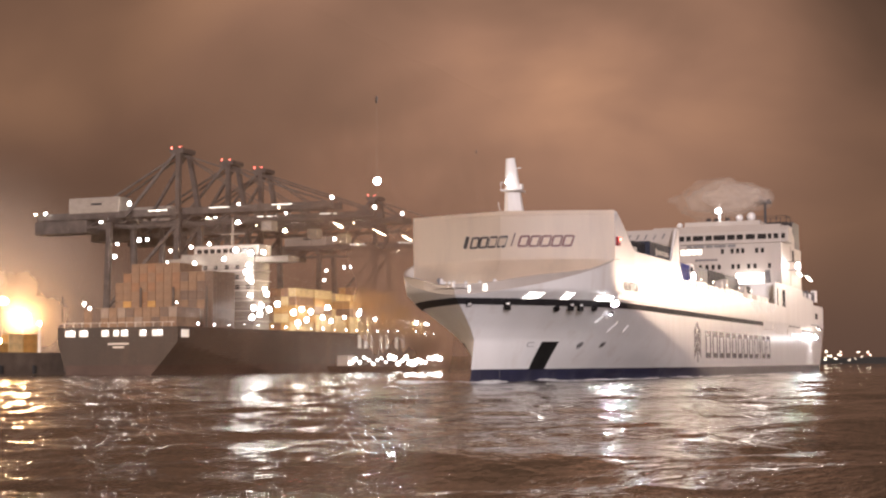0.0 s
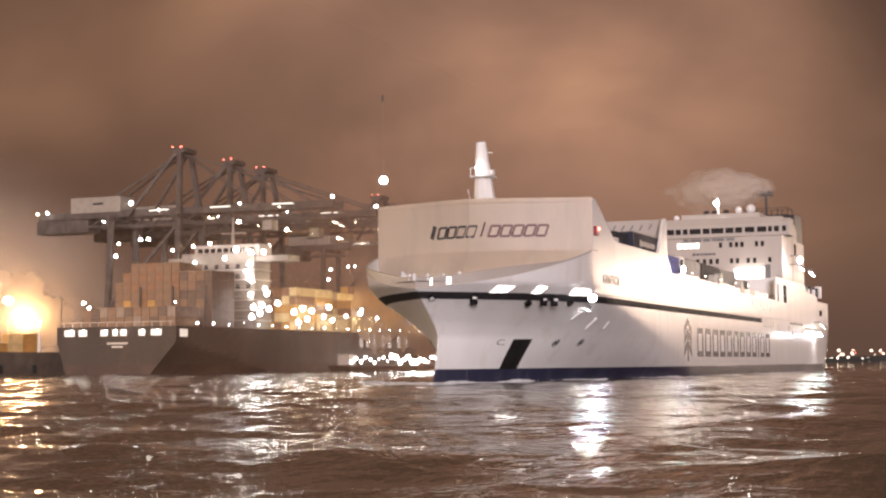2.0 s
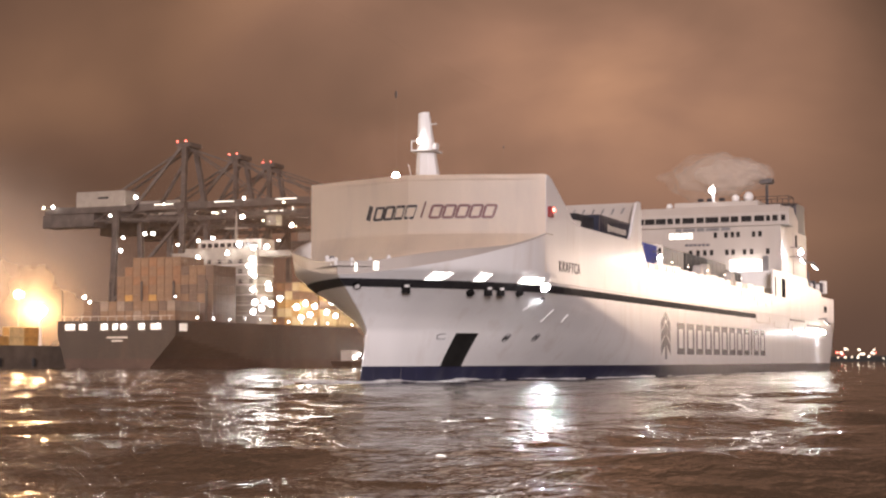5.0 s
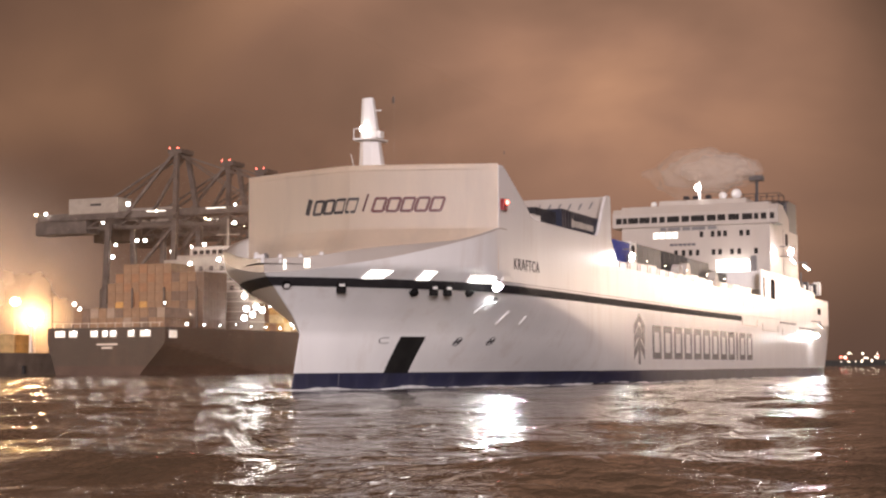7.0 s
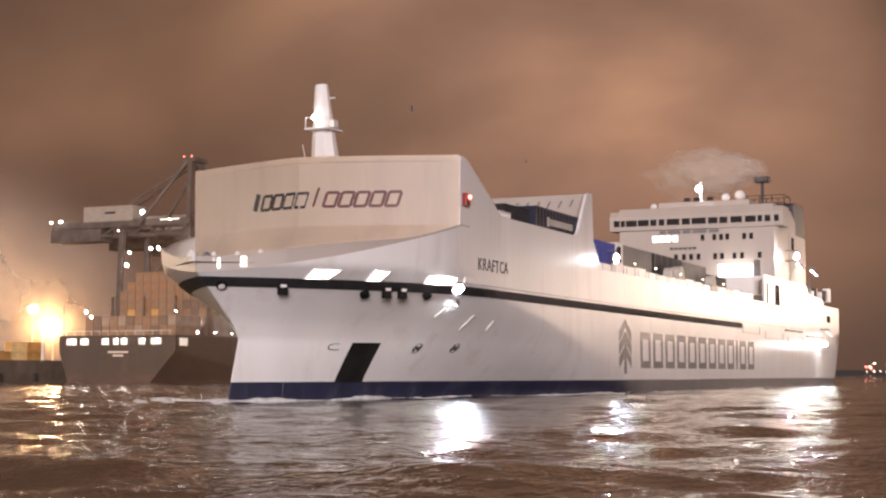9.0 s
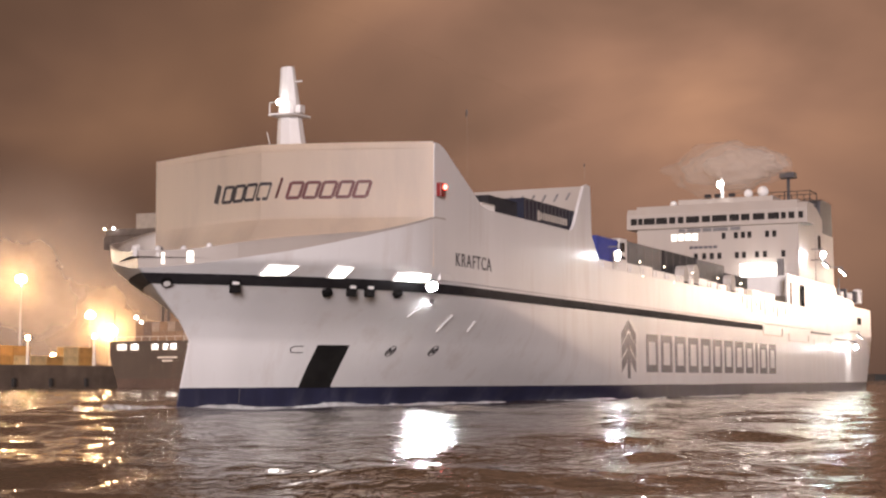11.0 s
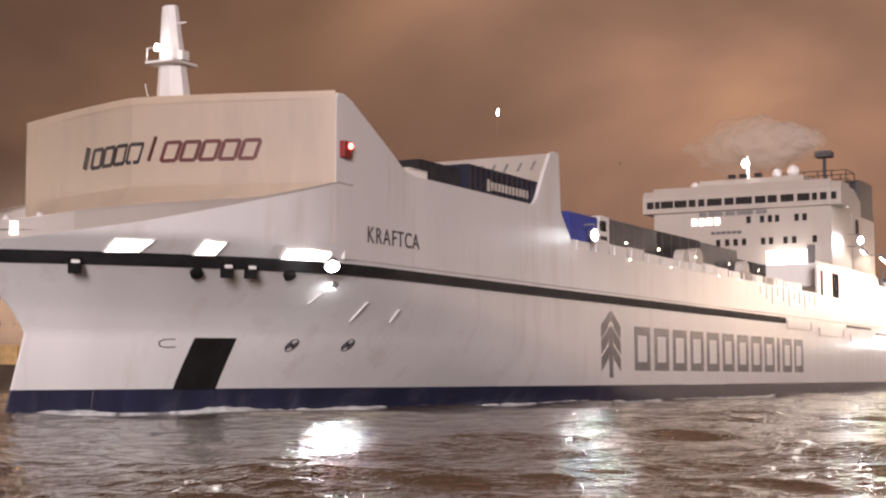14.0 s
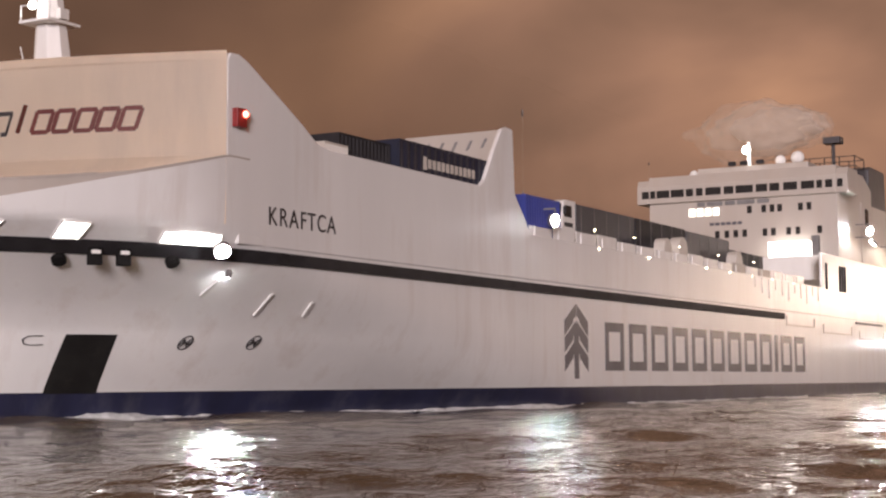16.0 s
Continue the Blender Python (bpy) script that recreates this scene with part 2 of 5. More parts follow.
# ---- water ----
def water_material():
    m = bpy.data.materials.new("river_water")
    m.use_nodes = True
    nt = m.node_tree
    n, l = nt.nodes, nt.links
    b = n["Principled BSDF"]
    b.inputs["Base Color"].default_value = (0.10, 0.072, 0.047, 1)
    b.inputs["Roughness"].default_value = 0.03
    b.inputs["IOR"].default_value = 1.333
    tc = n.new("ShaderNodeTexCoord")
    last = None
    for scale, dist, stretch in ((0.7, 0.10, (1.0, 1.4, 1)), (1.7, 0.085, (1.1, 1.0, 1)), (4.0, 0.045, (1, 1.2, 1))):
        mp = n.new("ShaderNodeMapping")
        mp.inputs["Scale"].default_value = stretch
        mp.inputs["Rotation"].default_value = (0, 0, radians(30))
        no = n.new("ShaderNodeTexNoise")
        no.inputs["Scale"].default_value = scale
        no.inputs["Detail"].default_value = 3
        bp = n.new("ShaderNodeBump")
        bp.inputs["Strength"].default_value = 1.0
        bp.inputs["Distance"].default_value = dist
        l.new(tc.outputs["Object"], mp.inputs["Vector"])
        l.new(mp.outputs["Vector"], no.inputs["Vector"])
        l.new(no.outputs["Fac"], bp.inputs["Height"])
        if last:
            l.new(last.outputs["Normal"], bp.inputs["Normal"])
        last = bp
    l.new(last.outputs["Normal"], b.inputs["Normal"])
    return m


def water_sheet():
    """One sheet of river, finer towards the middle, with wind waves and a low swell in its relief."""
    rng = random.Random(4)
    waves = []
    for wl, amp in ((19, 0.07), (12, 0.052), (7.5, 0.036), (5.2, 0.023), (3.6, 0.015), (2.6, 0.0115), (1.9, 0.0095), (1.4, 0.0085), (1.0, 0.0072), (0.75, 0.005)):
        for _ in range(3):
            g = radians(rng.uniform(-55, 55) + 28)
            k = 2 * math.pi / (wl * rng.uniform(0.85, 1.18))
            waves.append((k * math.cos(g), k * math.sin(g), amp * rng.uniform(0.6, 1.1), rng.uniform(0, 6.28), wl))
    radii = [0.0, 6.0, 11.0]
    r = 14.0
    while r < 4800:
        radii.append(r)
        r *= 1.008 if r < 260 else 1.04
    turns = [radians(a) for a in np.concatenate([np.arange(-44, 66, 0.2), np.arange(66, 316, 4.0)])]
    rad = np.array(radii)[:, None]
    ang = np.array(turns)[None, :]
    x, y = -rad * np.cos(ang), -rad * np.sin(ang)
    z = np.zeros_like(x)
    for kx, ky, amp, ph, wl in waves:
        fade = np.clip((wl * 42 - rad) / (wl * 20), 0, 1)
        s = np.sin(kx * x + ky * y + ph)
        z += amp * fade * (s + 0.25 * s * s - 0.12)
    co = np.stack([x, y, z], -1).reshape(-1, 3)
    nr, na = x.shape
    i = np.arange(nr - 1)[:, None] * na
    j = np.arange(na)[None, :]
    k = (j + 1) % na
    f = np.stack([i + j, i + k, i + na + k, i + na + j], -1).reshape(-1, 4)
    me = bpy.data.meshes.new("water")
    me.from_pydata(co.tolist(), [], f.tolist())
    me.materials.append(water_material())
    for p in me.polygons:
        p.use_smooth = True
    me.update()
    ob = new("water", me)
    return tagged(ob, "brown choppy river water with lamp glitter at night", "river", kind="structure")


water = water_sheet()


# ---- the ro-ro cargo ship: x forward from the stem head, y to port, z up from the waterline ----
def table(tab, z):
    if z <= tab[0][0]:
        return tab[0][1]
    for (a, va), (b, vb) in zip(tab, tab[1:]):
        if z <= b:
            return va + (vb - va) * (z - a) / (b - a)
    return tab[-1][1]


STEM = [(-1.5, -5.3), (0, -5.8), (4.9, -7.35), (6.2, -6.2), (8.8, -2.7), (10.3, -0.35), (11.5, 0.0), (14, 0.5)]
ENTRY = [(-1.5, 64), (0, 60), (4.7, 42), (9, 25.5), (10.4, 21.6), (13.3, 21.6)]
POWER = [(-1.5, 1.15), (0, 1.15), (1.6, 1.25), (4.7, 1.8), (9, 2.05), (10.4, 1.9), (13, 2.0)]
RAIL = [(-21, 14.4), (-14.3, 12.8), (-10.9, 12.3), (-8.5, 12.0), (-7, 11.75), (-5.45, 11.42), (-4.4, 11.12), (-3.3, 10.88), (-2.2, 10.8), (0.6, 10.72)]
KNUCKLE = [(-21, 14.3), (-14.3, 12.64), (-10.9, 11.73), (-8.15, 11.0), (-5.7, 10.45), (-3.7, 9.95), (-2.0, 9.68), (0.6, 9.62)]
HALF_BEAM = 12.75


def half(x, z):
    s = table(STEM, z) - x
    if s <= 0:
        return 0.0
    k = min(1.0, s / table(ENTRY, z))
    b = HALF_BEAM * (1 - (1 - k) ** table(POWER, z))
    if x < -185:
        b *= 1 - 0.10 * ((-185 - x) / 20) ** 2 * max(0, 1 - z / 9)
    return b


def skin(u, z, side, out=0.0):
    """A point of the hull: u metres aft of the stem at that height."""
    x = table(STEM, z) - u
    return Vector((x, side * (half(x, z) + out), z))


def at_hull(x, z, out=0.0):
    """A point of the port hull at x and z, moved out along its normal, and that normal."""
    p = Vector((x, half(x, z), z))
    dx = Vector((0.2, half(x + 0.1, z) - half(x - 0.1, z), 0))
    dz = Vector((0, half(x, z + 0.1) - half(x, z - 0.1), 0.2))
    nrm = dz.cross(dx).normalized()
    if nrm.y < 0:
        nrm = -nrm
    return p + nrm * out, nrm


US = [0, 0.15, 0.4, 0.8, 1.3, 2, 3, 4, 5.2, 6.5, 8, 9.5, 11, 13, 15, 17, 19, 21, 23.5, 26, 29, 32, 36, 40, 45, 50, 56, 62, 70, 90, 120, 150, 180, 190, 197]


def hull_band(z0, z1, steps, out=0.0, last=None):
    """Both sides of the hull between two heights, closed at the transom."""
    bm = B()
    for side in (1, -1):
        rows = []
        for i in range(steps + 1):
            z = z0 + (z1 - z0) * i / steps
            row = [skin(u, z, side, out if u > 0 else 0) for u in US]
            row.append(Vector((last or -204.5, side * (half(last or -204.5, z) + out), z)))
            rows.append(row)
        sheet(bm, rows)
    if last is None:
        sheet(bm, [[(-204.5, s * half(-204.5, z0 + (z1 - z0) * i / steps), z0 + (z1 - z0) * i / steps) for s in (1, -1)] for i in range(steps + 1)])
    bmesh.ops.remove_doubles(bm, verts=bm.verts, dist=0.001)
    return bm


ship = thing("cargo_ship", "white ro-ro cargo ship with navy waterline, under way at night", "ship")
riders = []  # what the ship carries: (thing, its pose on the ship)

part("boot_top", hull_band(-1.5, 1.55, 5), NAVY, ship, "navy blue boot-top paint at the waterline", smooth=True)
part("hull_plating", hull_band(1.55, 9.6, 22), WHITE, ship, "white painted hull with rust streaks", smooth=True)


def knuckle_point(u, side):
    """Where the flare ends, u metres aft of the stem."""
    x = -u
    for _ in range(6):
        z = table(KNUCKLE, x)
        x = table(STEM, z) - u
    return Vector((x, side * half(x, z), z))


def bulwark_point(u, v, side):
    """A point of the bulwark, v of its height above the knuckle; it stands almost upright."""
    p = knuckle_point(u, side)
    h = (table(RAIL, p.x) - p.z) * v
    return p + Vector((0.12 * h * max(0.0, 1 - u / 8), side * 0.10 * h * min(1.0, u / 2), h))


BOW_US = [u for u in US if u <= 19] + [20, 21, 21.6, 23.4]


def upper_bow():
    """The flared plating from the strake up to the knuckle."""
    bm = B()
    for side in (1, -1):
        rows = []
        for k in range(9):
            row = []
            for u in BOW_US:
                z = 9.6 + (knuckle_point(u, side).z - 9.6) * k / 8
                x = table(STEM, z) - u
                row.append(Vector((x, side * half(x, z), z)))
            rows.append(row)
        sheet(bm, rows)
    bmesh.ops.remove_doubles(bm, verts=bm.verts, dist=0.001)
    return bm


part("bow_plating", upper_bow(), WHITE, ship, "flared white bow plating up to the knuckle", smooth=True)
bm = B()
for side in (1, -1):
    sheet(bm, [[bulwark_point(u, v, side) for u in BOW_US] for v in (0, 0.33, 0.67, 1)])
bmesh.ops.remove_doubles(bm, verts=bm.verts, dist=0.001)
bmesh.ops.recalc_face_normals(bm, faces=bm.faces)
bmesh.ops.solidify(bm, geom=bm.faces[:], thickness=0.12)
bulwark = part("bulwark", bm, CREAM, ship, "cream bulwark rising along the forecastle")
bm = B()
for side in (1, -1):
    pts = [bulwark_point(u, 1.0, side) for u in BOW_US if u <= 13]
    rows = [[p + Vector((dx, side * dy, dz)) for p in pts] for dx, dy, dz in ((0.03, 0.05, -0.05), (0.03, 0.05, 0.05), (-0.08, -0.16, 0.05), (-0.08, -0.16, -0.05), (0.03, 0.05, -0.05))]
    sheet(bm, rows)
bmesh.ops.remove_doubles(bm, verts=bm.verts, dist=0.02)
part("bulwark_rail", bm, CREAM, bulwark)

# plates that glow themselves, drawn for light showing in the bulwark
for u, w in ((1.2, 0.2), (2.6, 0.45)):
    p, q = bulwark_point(u, 0.55, 1), bulwark_point(u + 0.3, 0.55, 1)
    g = math.degrees(math.atan2(p.x - q.x, q.y - p.y))
    part("bow_port", box(B(), (0.02, 0, 0), (0.1, w, 0.75)), L_WINDOW, bulwark, "glowing plate on the bow bulwark, drawn for a lit port", at=pose(p.x, p.y, p.z, 0, 0, g))

# upper side plates
SIDE = [(-21.9, 9.6), (-21.9, 14.2), (-20.85, 14.3), (-20.85, 19.6), (-21.1, 20.05), (-21.9, 20.1), (-22.8, 19.8), (-28.2, 17.0), (-29.6, 16.15), (-31.0, 15.9), (-50.2, 15.88),
        (-50.9, 16.4), (-52.3, 18.6), (-53.6, 20.4), (-54.4, 20.65), (-55.4, 20.6), (-55.7, 15.8), (-57.4, 14.1), (-58.2, 13.05), (-138.0, 13.05), (-138.0, 17.3),
        (-172.0, 17.3), (-174.0, 16.0), (-188.0, 15.6), (-189.0, 14.6), (-204.5, 14.6), (-204.5, 9.6)]
for side in (1, -1):
    y1 = side * HALF_BEAM
    part("side_plating", prism(B(), SIDE, y1 - side * 0.35, y1 - side * 0.012), WHITE, ship, "white upper side plating above the strake", bevel=0.08)

# the wave wall on the forecastle: a shallow wedge in plan
TIP, CORNER = -16.7, -20.75


def wall_x(y):
    k = abs(y) / HALF_BEAM
    return TIP + (CORNER - TIP) * (k ** 1.25)


def wave_wall():
    bm = B()
    ys = [HALF_BEAM * (i / 20) for i in range(-20, 21)]
    rows = []
    for z, fwd, inn in ((10.6, 3.0, 0.0), (12.6, 1.7, 0.0), (14.35, 0.05, 0.0), (14.6, 0.0, 0.0), (17.0, 0, 0), (19.55, 0, 0), (19.66, 0.10, 0), (20.0, 0.12, 0), (20.12, 0.0, 0)):
        rows.append([(wall_x(y) + fwd * (1 - (abs(y) / HALF_BEAM) ** 2), y, z) for y in ys])
    sheet(bm, rows)
    bmesh.ops.solidify(bm, geom=bm.faces[:], thickness=0.2)
    return bm


part("wave_wall", wave_wall(), BOWCREAM, ship, "tall cream-white wedge-shaped wave wall across the forecastle")
bm = B()
sheet(bm, [[(wall_x(y) - 0.4, y, 19.9) for y in np.linspace(-12.6, 12.6, 9)], [(-22.6, y, 19.75) for y in np.linspace(-12.6, 12.6, 9)],
           [(-28.2, y, 16.8) for y in np.linspace(-12.6, 12.6, 9)]])
part("wall_roof", bm, BOWCREAM, ship)
bm = B()
sheet(bm, [[(x, s * max(0.0, half(x, 10.4) - 0.3), 10.4) for s in (1, -1)] for x in (-0.8, -2, -4, -7, -10, -14, -18, -21)])
part("forecastle_deck", bm, DECKGREY, ship)
bm = B()
sheet(bm, [[(x, s * 12.5, 13.0) for s in (1, -1)] for x in (-21, -60, -100, -150, -204)])
part("weather_deck", bm, DECKGREY, ship)
# cross wall behind the first container bay
bm = prism(B(), [(-54.6, 13), (-54.6, 20.55), (-55.3, 20.55), (-55.3, 13)], -12.4, 12.4)
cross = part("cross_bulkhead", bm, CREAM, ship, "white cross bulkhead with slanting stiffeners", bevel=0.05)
for y, z in ((10.75, 19.65), (9.5, 19.57), (8.25, 19.57), (7.1, 19.6), (5.9, 19.6), (4.7, 19.6)):
    bm = prism(B(), [(y - 0.3, z - 0.36), (y - 0.08, z - 0.36), (y + 0.3, z + 0.34), (y + 0.08, z + 0.34)], -54.62, -54.55)
    bm.transform(Matrix(((0, 1, 0, 0), (1, 0, 0, 0), (0, 0, 1, 0), (0, 0, 0, 1))))
    part("stiffener", bm, DECKGREY, cross)

# rubbing strake
bm = B()
for side in (1, -1):
    rows = []
    for z, o in ((8.68, 0.0), (8.68, 0.16), (9.36, 0.16), (9.36, 0.0)):
        row = [skin(u, z, side, o if u > 0 else 0) for u in US if u < 100] + [Vector((-122.0, side * (HALF_BEAM + o), z))]
        if o:
            row[0] += Vector((0.16, 0, 0))
        rows.append(row)
    sheet(bm, rows)
part("rubbing_strake", bm, STRAKE, ship, "dark grey rubbing strake round the bow", smooth=False)


def hull_patch(name, pts, mat, parent, out=0.03, n=6, label=""):
    """A four-cornered piece lying on the port hull; corners as x, z, in turn."""
    bm = B()
    top = []
    for j in range(n + 1):
        v = j / n
        row = []
        for i in range(n + 1):
            u = i / n
            x = (pts[0][0] * (1 - u) + pts[1][0] * u) * (1 - v) + (pts[3][0] * (1 - u) + pts[2][0] * u) * v
            z = (pts[0][1] * (1 - u) + pts[1][1] * u) * (1 - v) + (pts[3][1] * (1 - u) + pts[2][1] * u) * v
            row.append(at_hull(x, z, out)[0])
        top.append(row)
    sheet(bm, top)
    bmesh.ops.solidify(bm, geom=bm.faces[:], thickness=-0.03)
    return part(name, bm, mat, parent, label)


def mirrored(ob):
    """The same part on the starboard side."""
    c = ob.copy()
    c.data = ob.data.copy()
    c.data.transform(Matrix.Diagonal((1, -1, 1, 1)))
    c.data.flip_normals()
    scene.collection.objects.link(c)
    return c


# the recess lies flat on the hull; its shade is painted dark
pocket = hull_patch("anchor_pocket", [(-17.07, 4.72), (-19.85, 4.74), (-20.4, 1.5), (-17.15, 1.5)], POCKET, ship, 0.03, label="slanting anchor pocket, a flat dark panel for the shaded recess")
mirrored(pocket)
# painted signs on the hull
for x, z in ((-24.1, 4.35), (-28.55, 4.42)):
    bm = B()
    ring = []
    for i in range(20):
        g = 2 * math.pi * i / 20
        ring.append(at_hull(x + 0.38 * math.cos(g), z + 0.38 * math.sin(g), 0.035)[0])
    for a, b in zip(ring, ring[1:] + ring[:1]):
        beam(bm, a, b, 0.07, 0.05)
    for g in (0.785, 2.356):
        beam(bm, at_hull(x + 0.35 * math.cos(g), z + 0.35 * math.sin(g), 0.035)[0], at_hull(x - 0.35 * math.cos(g), z - 0.35 * math.sin(g), 0.035)[0], 0.09, 0.05)
    for g in (0.0, 3.1416):
        for k in range(3):
            gg = g - 0.4 + k * 0.4
            beam(bm, at_hull(x, z, 0.03)[0], at_hull(x + 0.38 * math.cos(gg), z + 0.38 * math.sin(gg), 0.03)[0], 0.12, 0.05)
    part("thruster_mark", bm, LETTERDARK, ship, "dark ringed cross painted on the hull")
bm = B()
pts = [(-15.9, 4.62), (-15.2, 4.60), (-14.95, 4.42), (-15.1, 4.18), (-15.5, 4.12), (-16.1, 4.15)]
for a, b in zip(pts, pts[1:]):
    beam(bm, at_hull(*a, 0.035)[0], at_hull(*b, 0.035)[0], 0.07, 0.05)
part("bulb_mark", bm, LETTERDARK, ship)
bm = B()
for i in range(5):
    beam(bm, at_hull(-11.6, 0.15 + i * 0.28, 0.03)[0], at_hull(-11.55, 0.43 + i * 0.28, 0.03)[0], 0.05, 0.04)
part("draught_mark", bm, LETTER, ship)
for k, (xa, xb, z) in enumerate(((-123, -134, 8.1), (-138, -151, 7.6), (-155, -168, 7.2))):
    bm = B()
    for p0, p1 in (((xa, z), (xb, z)), ((xa, z), (xa, z + 1.0)), ((xb, z), (xb, z + 1.0))):
        beam(bm, (p0[0], HALF_BEAM + 0.03, p0[1]), (p1[0], HALF_BEAM + 0.03, p1[1]), 0.12)
    part("plate_edge", bm, PALE, ship)
for k in range(11):
    x = -112 - k * 2.4
    bm = B()
    beam(bm, (x, HALF_BEAM + 0.02, 12.9), (x - 0.1, HALF_BEAM + 0.02, 11.8 - (k % 3) * 0.5), 0.10, 0.05)
    part("scupper_pipe", bm, WALLWHITE, ship)

# mooring ports above the strake; each panel glows in place of light inside
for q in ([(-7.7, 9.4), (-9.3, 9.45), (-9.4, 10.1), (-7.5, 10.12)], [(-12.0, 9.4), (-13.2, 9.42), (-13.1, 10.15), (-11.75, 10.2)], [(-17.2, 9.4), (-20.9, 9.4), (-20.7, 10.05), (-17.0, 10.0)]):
    ob = hull_patch("mooring_port", q, L_BAY, ship, 0.05, 4, "mooring port in the bow, glowing itself for the light within")
    bm = B()
    for a, b in zip(q, q[1:] + q[:1]):
        beam(bm, at_hull(*a, 0.06)[0], at_hull(*b, 0.06)[0], 0.10)
    part("port_rim", bm, WALLWHITE, ob)


def flood_disc(p, nrm, r, parent, label, mat=None, name="floodlight"):
    """A round floodlight with its housing; it shines along nrm only."""
    p, nrm = Vector(p), Vector(nrm).normalized()
    bm = B()
    beam(bm, p - nrm * 0.35, p, 2.3 * r, sides=16)
    lamp = part(name, bm, DECKGREY, parent, label)
    bm = B()
    beam(bm, p + nrm * 0.004, p + nrm * 0.03, 2 * r, sides=16)
    part("lamp_glass", bm, mat or L_FLOOD, lamp)
    return lamp


q, nrm = at_hull(-20.6, 9.5, 0.75)
# extra lamp added to throw the bright pool below the bow floodlight
for x, r in ((-22.4, 0.16),):
    p, pn = at_hull(x, 8.3, 0.55)
    flood_disc(p, Vector((-0.15, -0.1, -1.0)) - pn * 0.5, r, ship, "small white lamp added to brighten the hull below the bow floodlight", L_BOW)
flood_disc(q, nrm + Vector((0.5, 0, -0.35)), 0.4, ship, "glaring white floodlight at the bow")
# a lamp on the forecastle that lights the foot of the wave wall
deck_flood = flood_disc((-12.2, -6.0, 11.9), (-1.0, -0.12, 0.35), 0.22, ship, "forecastle lamp shining on the wave wall", L_BOW)
part("lamp_post", beam(B(), (-12.0, -6.0, 10.4), (-12.0, -6.0, 11.8), 0.14, sides=6), DECKGREY, deck_flood)
# lamps and rollers along the strake
for x in (-7.0, -14.5, -15.9):
    p, nrm = at_hull(x, 8.86, 0.2)
    g = math.degrees(math.atan2(nrm.y, nrm.x))
    lead = part("fairlead", box(B(), (0, 0, 0), (0.4, 0.75, 1.15)), DARK, ship, "black fairlead box on the strake", bevel=0.06, at=pose(p.x, p.y, p.z, 0, 0, g))
    part("roller", box(B(), (0.22, 0, 0.1), (0.14, 0.5, 0.22)), WALLWHITE, lead, bevel=0.05)
    part("cap", box(B(), (0.05, 0, 0.62), (0.5, 0.85, 0.12)), WALLWHITE, lead)
for x, z, m in ((-3.4, 8.9, WALLWHITE), (-13.3, 8.5, DARK), (-18.8, 8.62, DARK)):
    p, nrm = at_hull(x, z, 0.2)
    bm = B()
    beam(bm, p - nrm * 0.2, p + nrm * 0.12, 0.75, sides=14)
    pipe = part("pipe_lead", bm, DARK, ship)
    bm = B()
    beam(bm, p + nrm * 0.12, p + nrm * 0.16, 0.5, sides=14)
    part("pipe_mouth", bm, m, pipe)
# slanting white strips under the floodlight, drawn for streaks of reflected light
for x0, z0, x1, z1 in ((-22.56, 6.96, -22.62, 7.74), (-27.1, 5.98, -27.0, 7.18), (-30.6, 6.02, -30.45, 6.8)):
    bm = B()
    beam(bm, at_hull(x0, z0, 0.06)[0], at_hull(x1, z1, 0.06)[0], 0.22, 0.1)
    part("light_streak", bm, WALLWHITE, ship)
# lettering: the ship's own name is lettered, trade names are plain strokes
def text_part(name, body, size, mat, parent, m, extrude=0.012, sx=1.0):
    cu = bpy.data.curves.new(name, "FONT")
    cu.body, cu.size, cu.extrude = body, size, extrude
    tmp = bpy.data.objects.new(name, cu)
    scene.collection.objects.link(tmp)
    dg = bpy.context.evaluated_depsgraph_get()
    me = bpy.data.meshes.new_from_object(tmp.evaluated_get(dg))
    bpy.data.objects.remove(tmp)
    me.transform(Matrix.Diagonal((sx, 1, 1, 1)))
    me.materials.clear()
    me.materials.append(mat)
    ob = new(name, me)
    ob.parent = parent
    ob.matrix_basis = m
    return ob


# port side: letters read from the bow towards the stern
PORT = Matrix(((-1, 0, 0, 0), (0, 0, 1, 0), (0, 1, 0, 0), (0, 0, 0, 1)))
nx = -24.6
for ch in "KRAFTCA":
    ob = text_part("letter", ch, 1.5, LETTERDARK, ship, Matrix.Translation((nx, HALF_BEAM + 0.014, 10.9)) @ PORT, sx=0.96)
    nx -= max(v.co.x for v in ob.data.vertices) + 0.13


def strokes(bm, x, z, w, h, t):
    """One plain letter-sized hollow block on the ship's side."""
    a, b, d = -w, 0.0, t
    o = [(x + a, z), (x + b, z), (x + b, z + h), (x + a, z + h)]
    n = [(x + a + d, z + d), (x + b - d, z + d), (x + b - d, z + h - d), (x + a + d, z + h - d)]
    if w < 2.5 * t:
        return prism(bm, o, -0.02, 0.02)
    for k in range(4):
        m = (k + 1) % 4
        prism(bm, [o[k], o[m], n[m], n[k]], -0.02, 0.02)
    bmesh.ops.remove_doubles(bm, verts=bm.verts, dist=0.001)
    return bm


xs = -72.0
for i in range(12):
    bm = strokes(B(), xs, 2.85, 4.0 if i != 9 else 1.1, 4.0, 0.78)
    part("company_sign", bm, LETTER, ship, "grey company sign painted on the side", at=pose(0, HALF_BEAM + 0.012, 0))
    xs -= 5.16 if i != 9 else 2.3
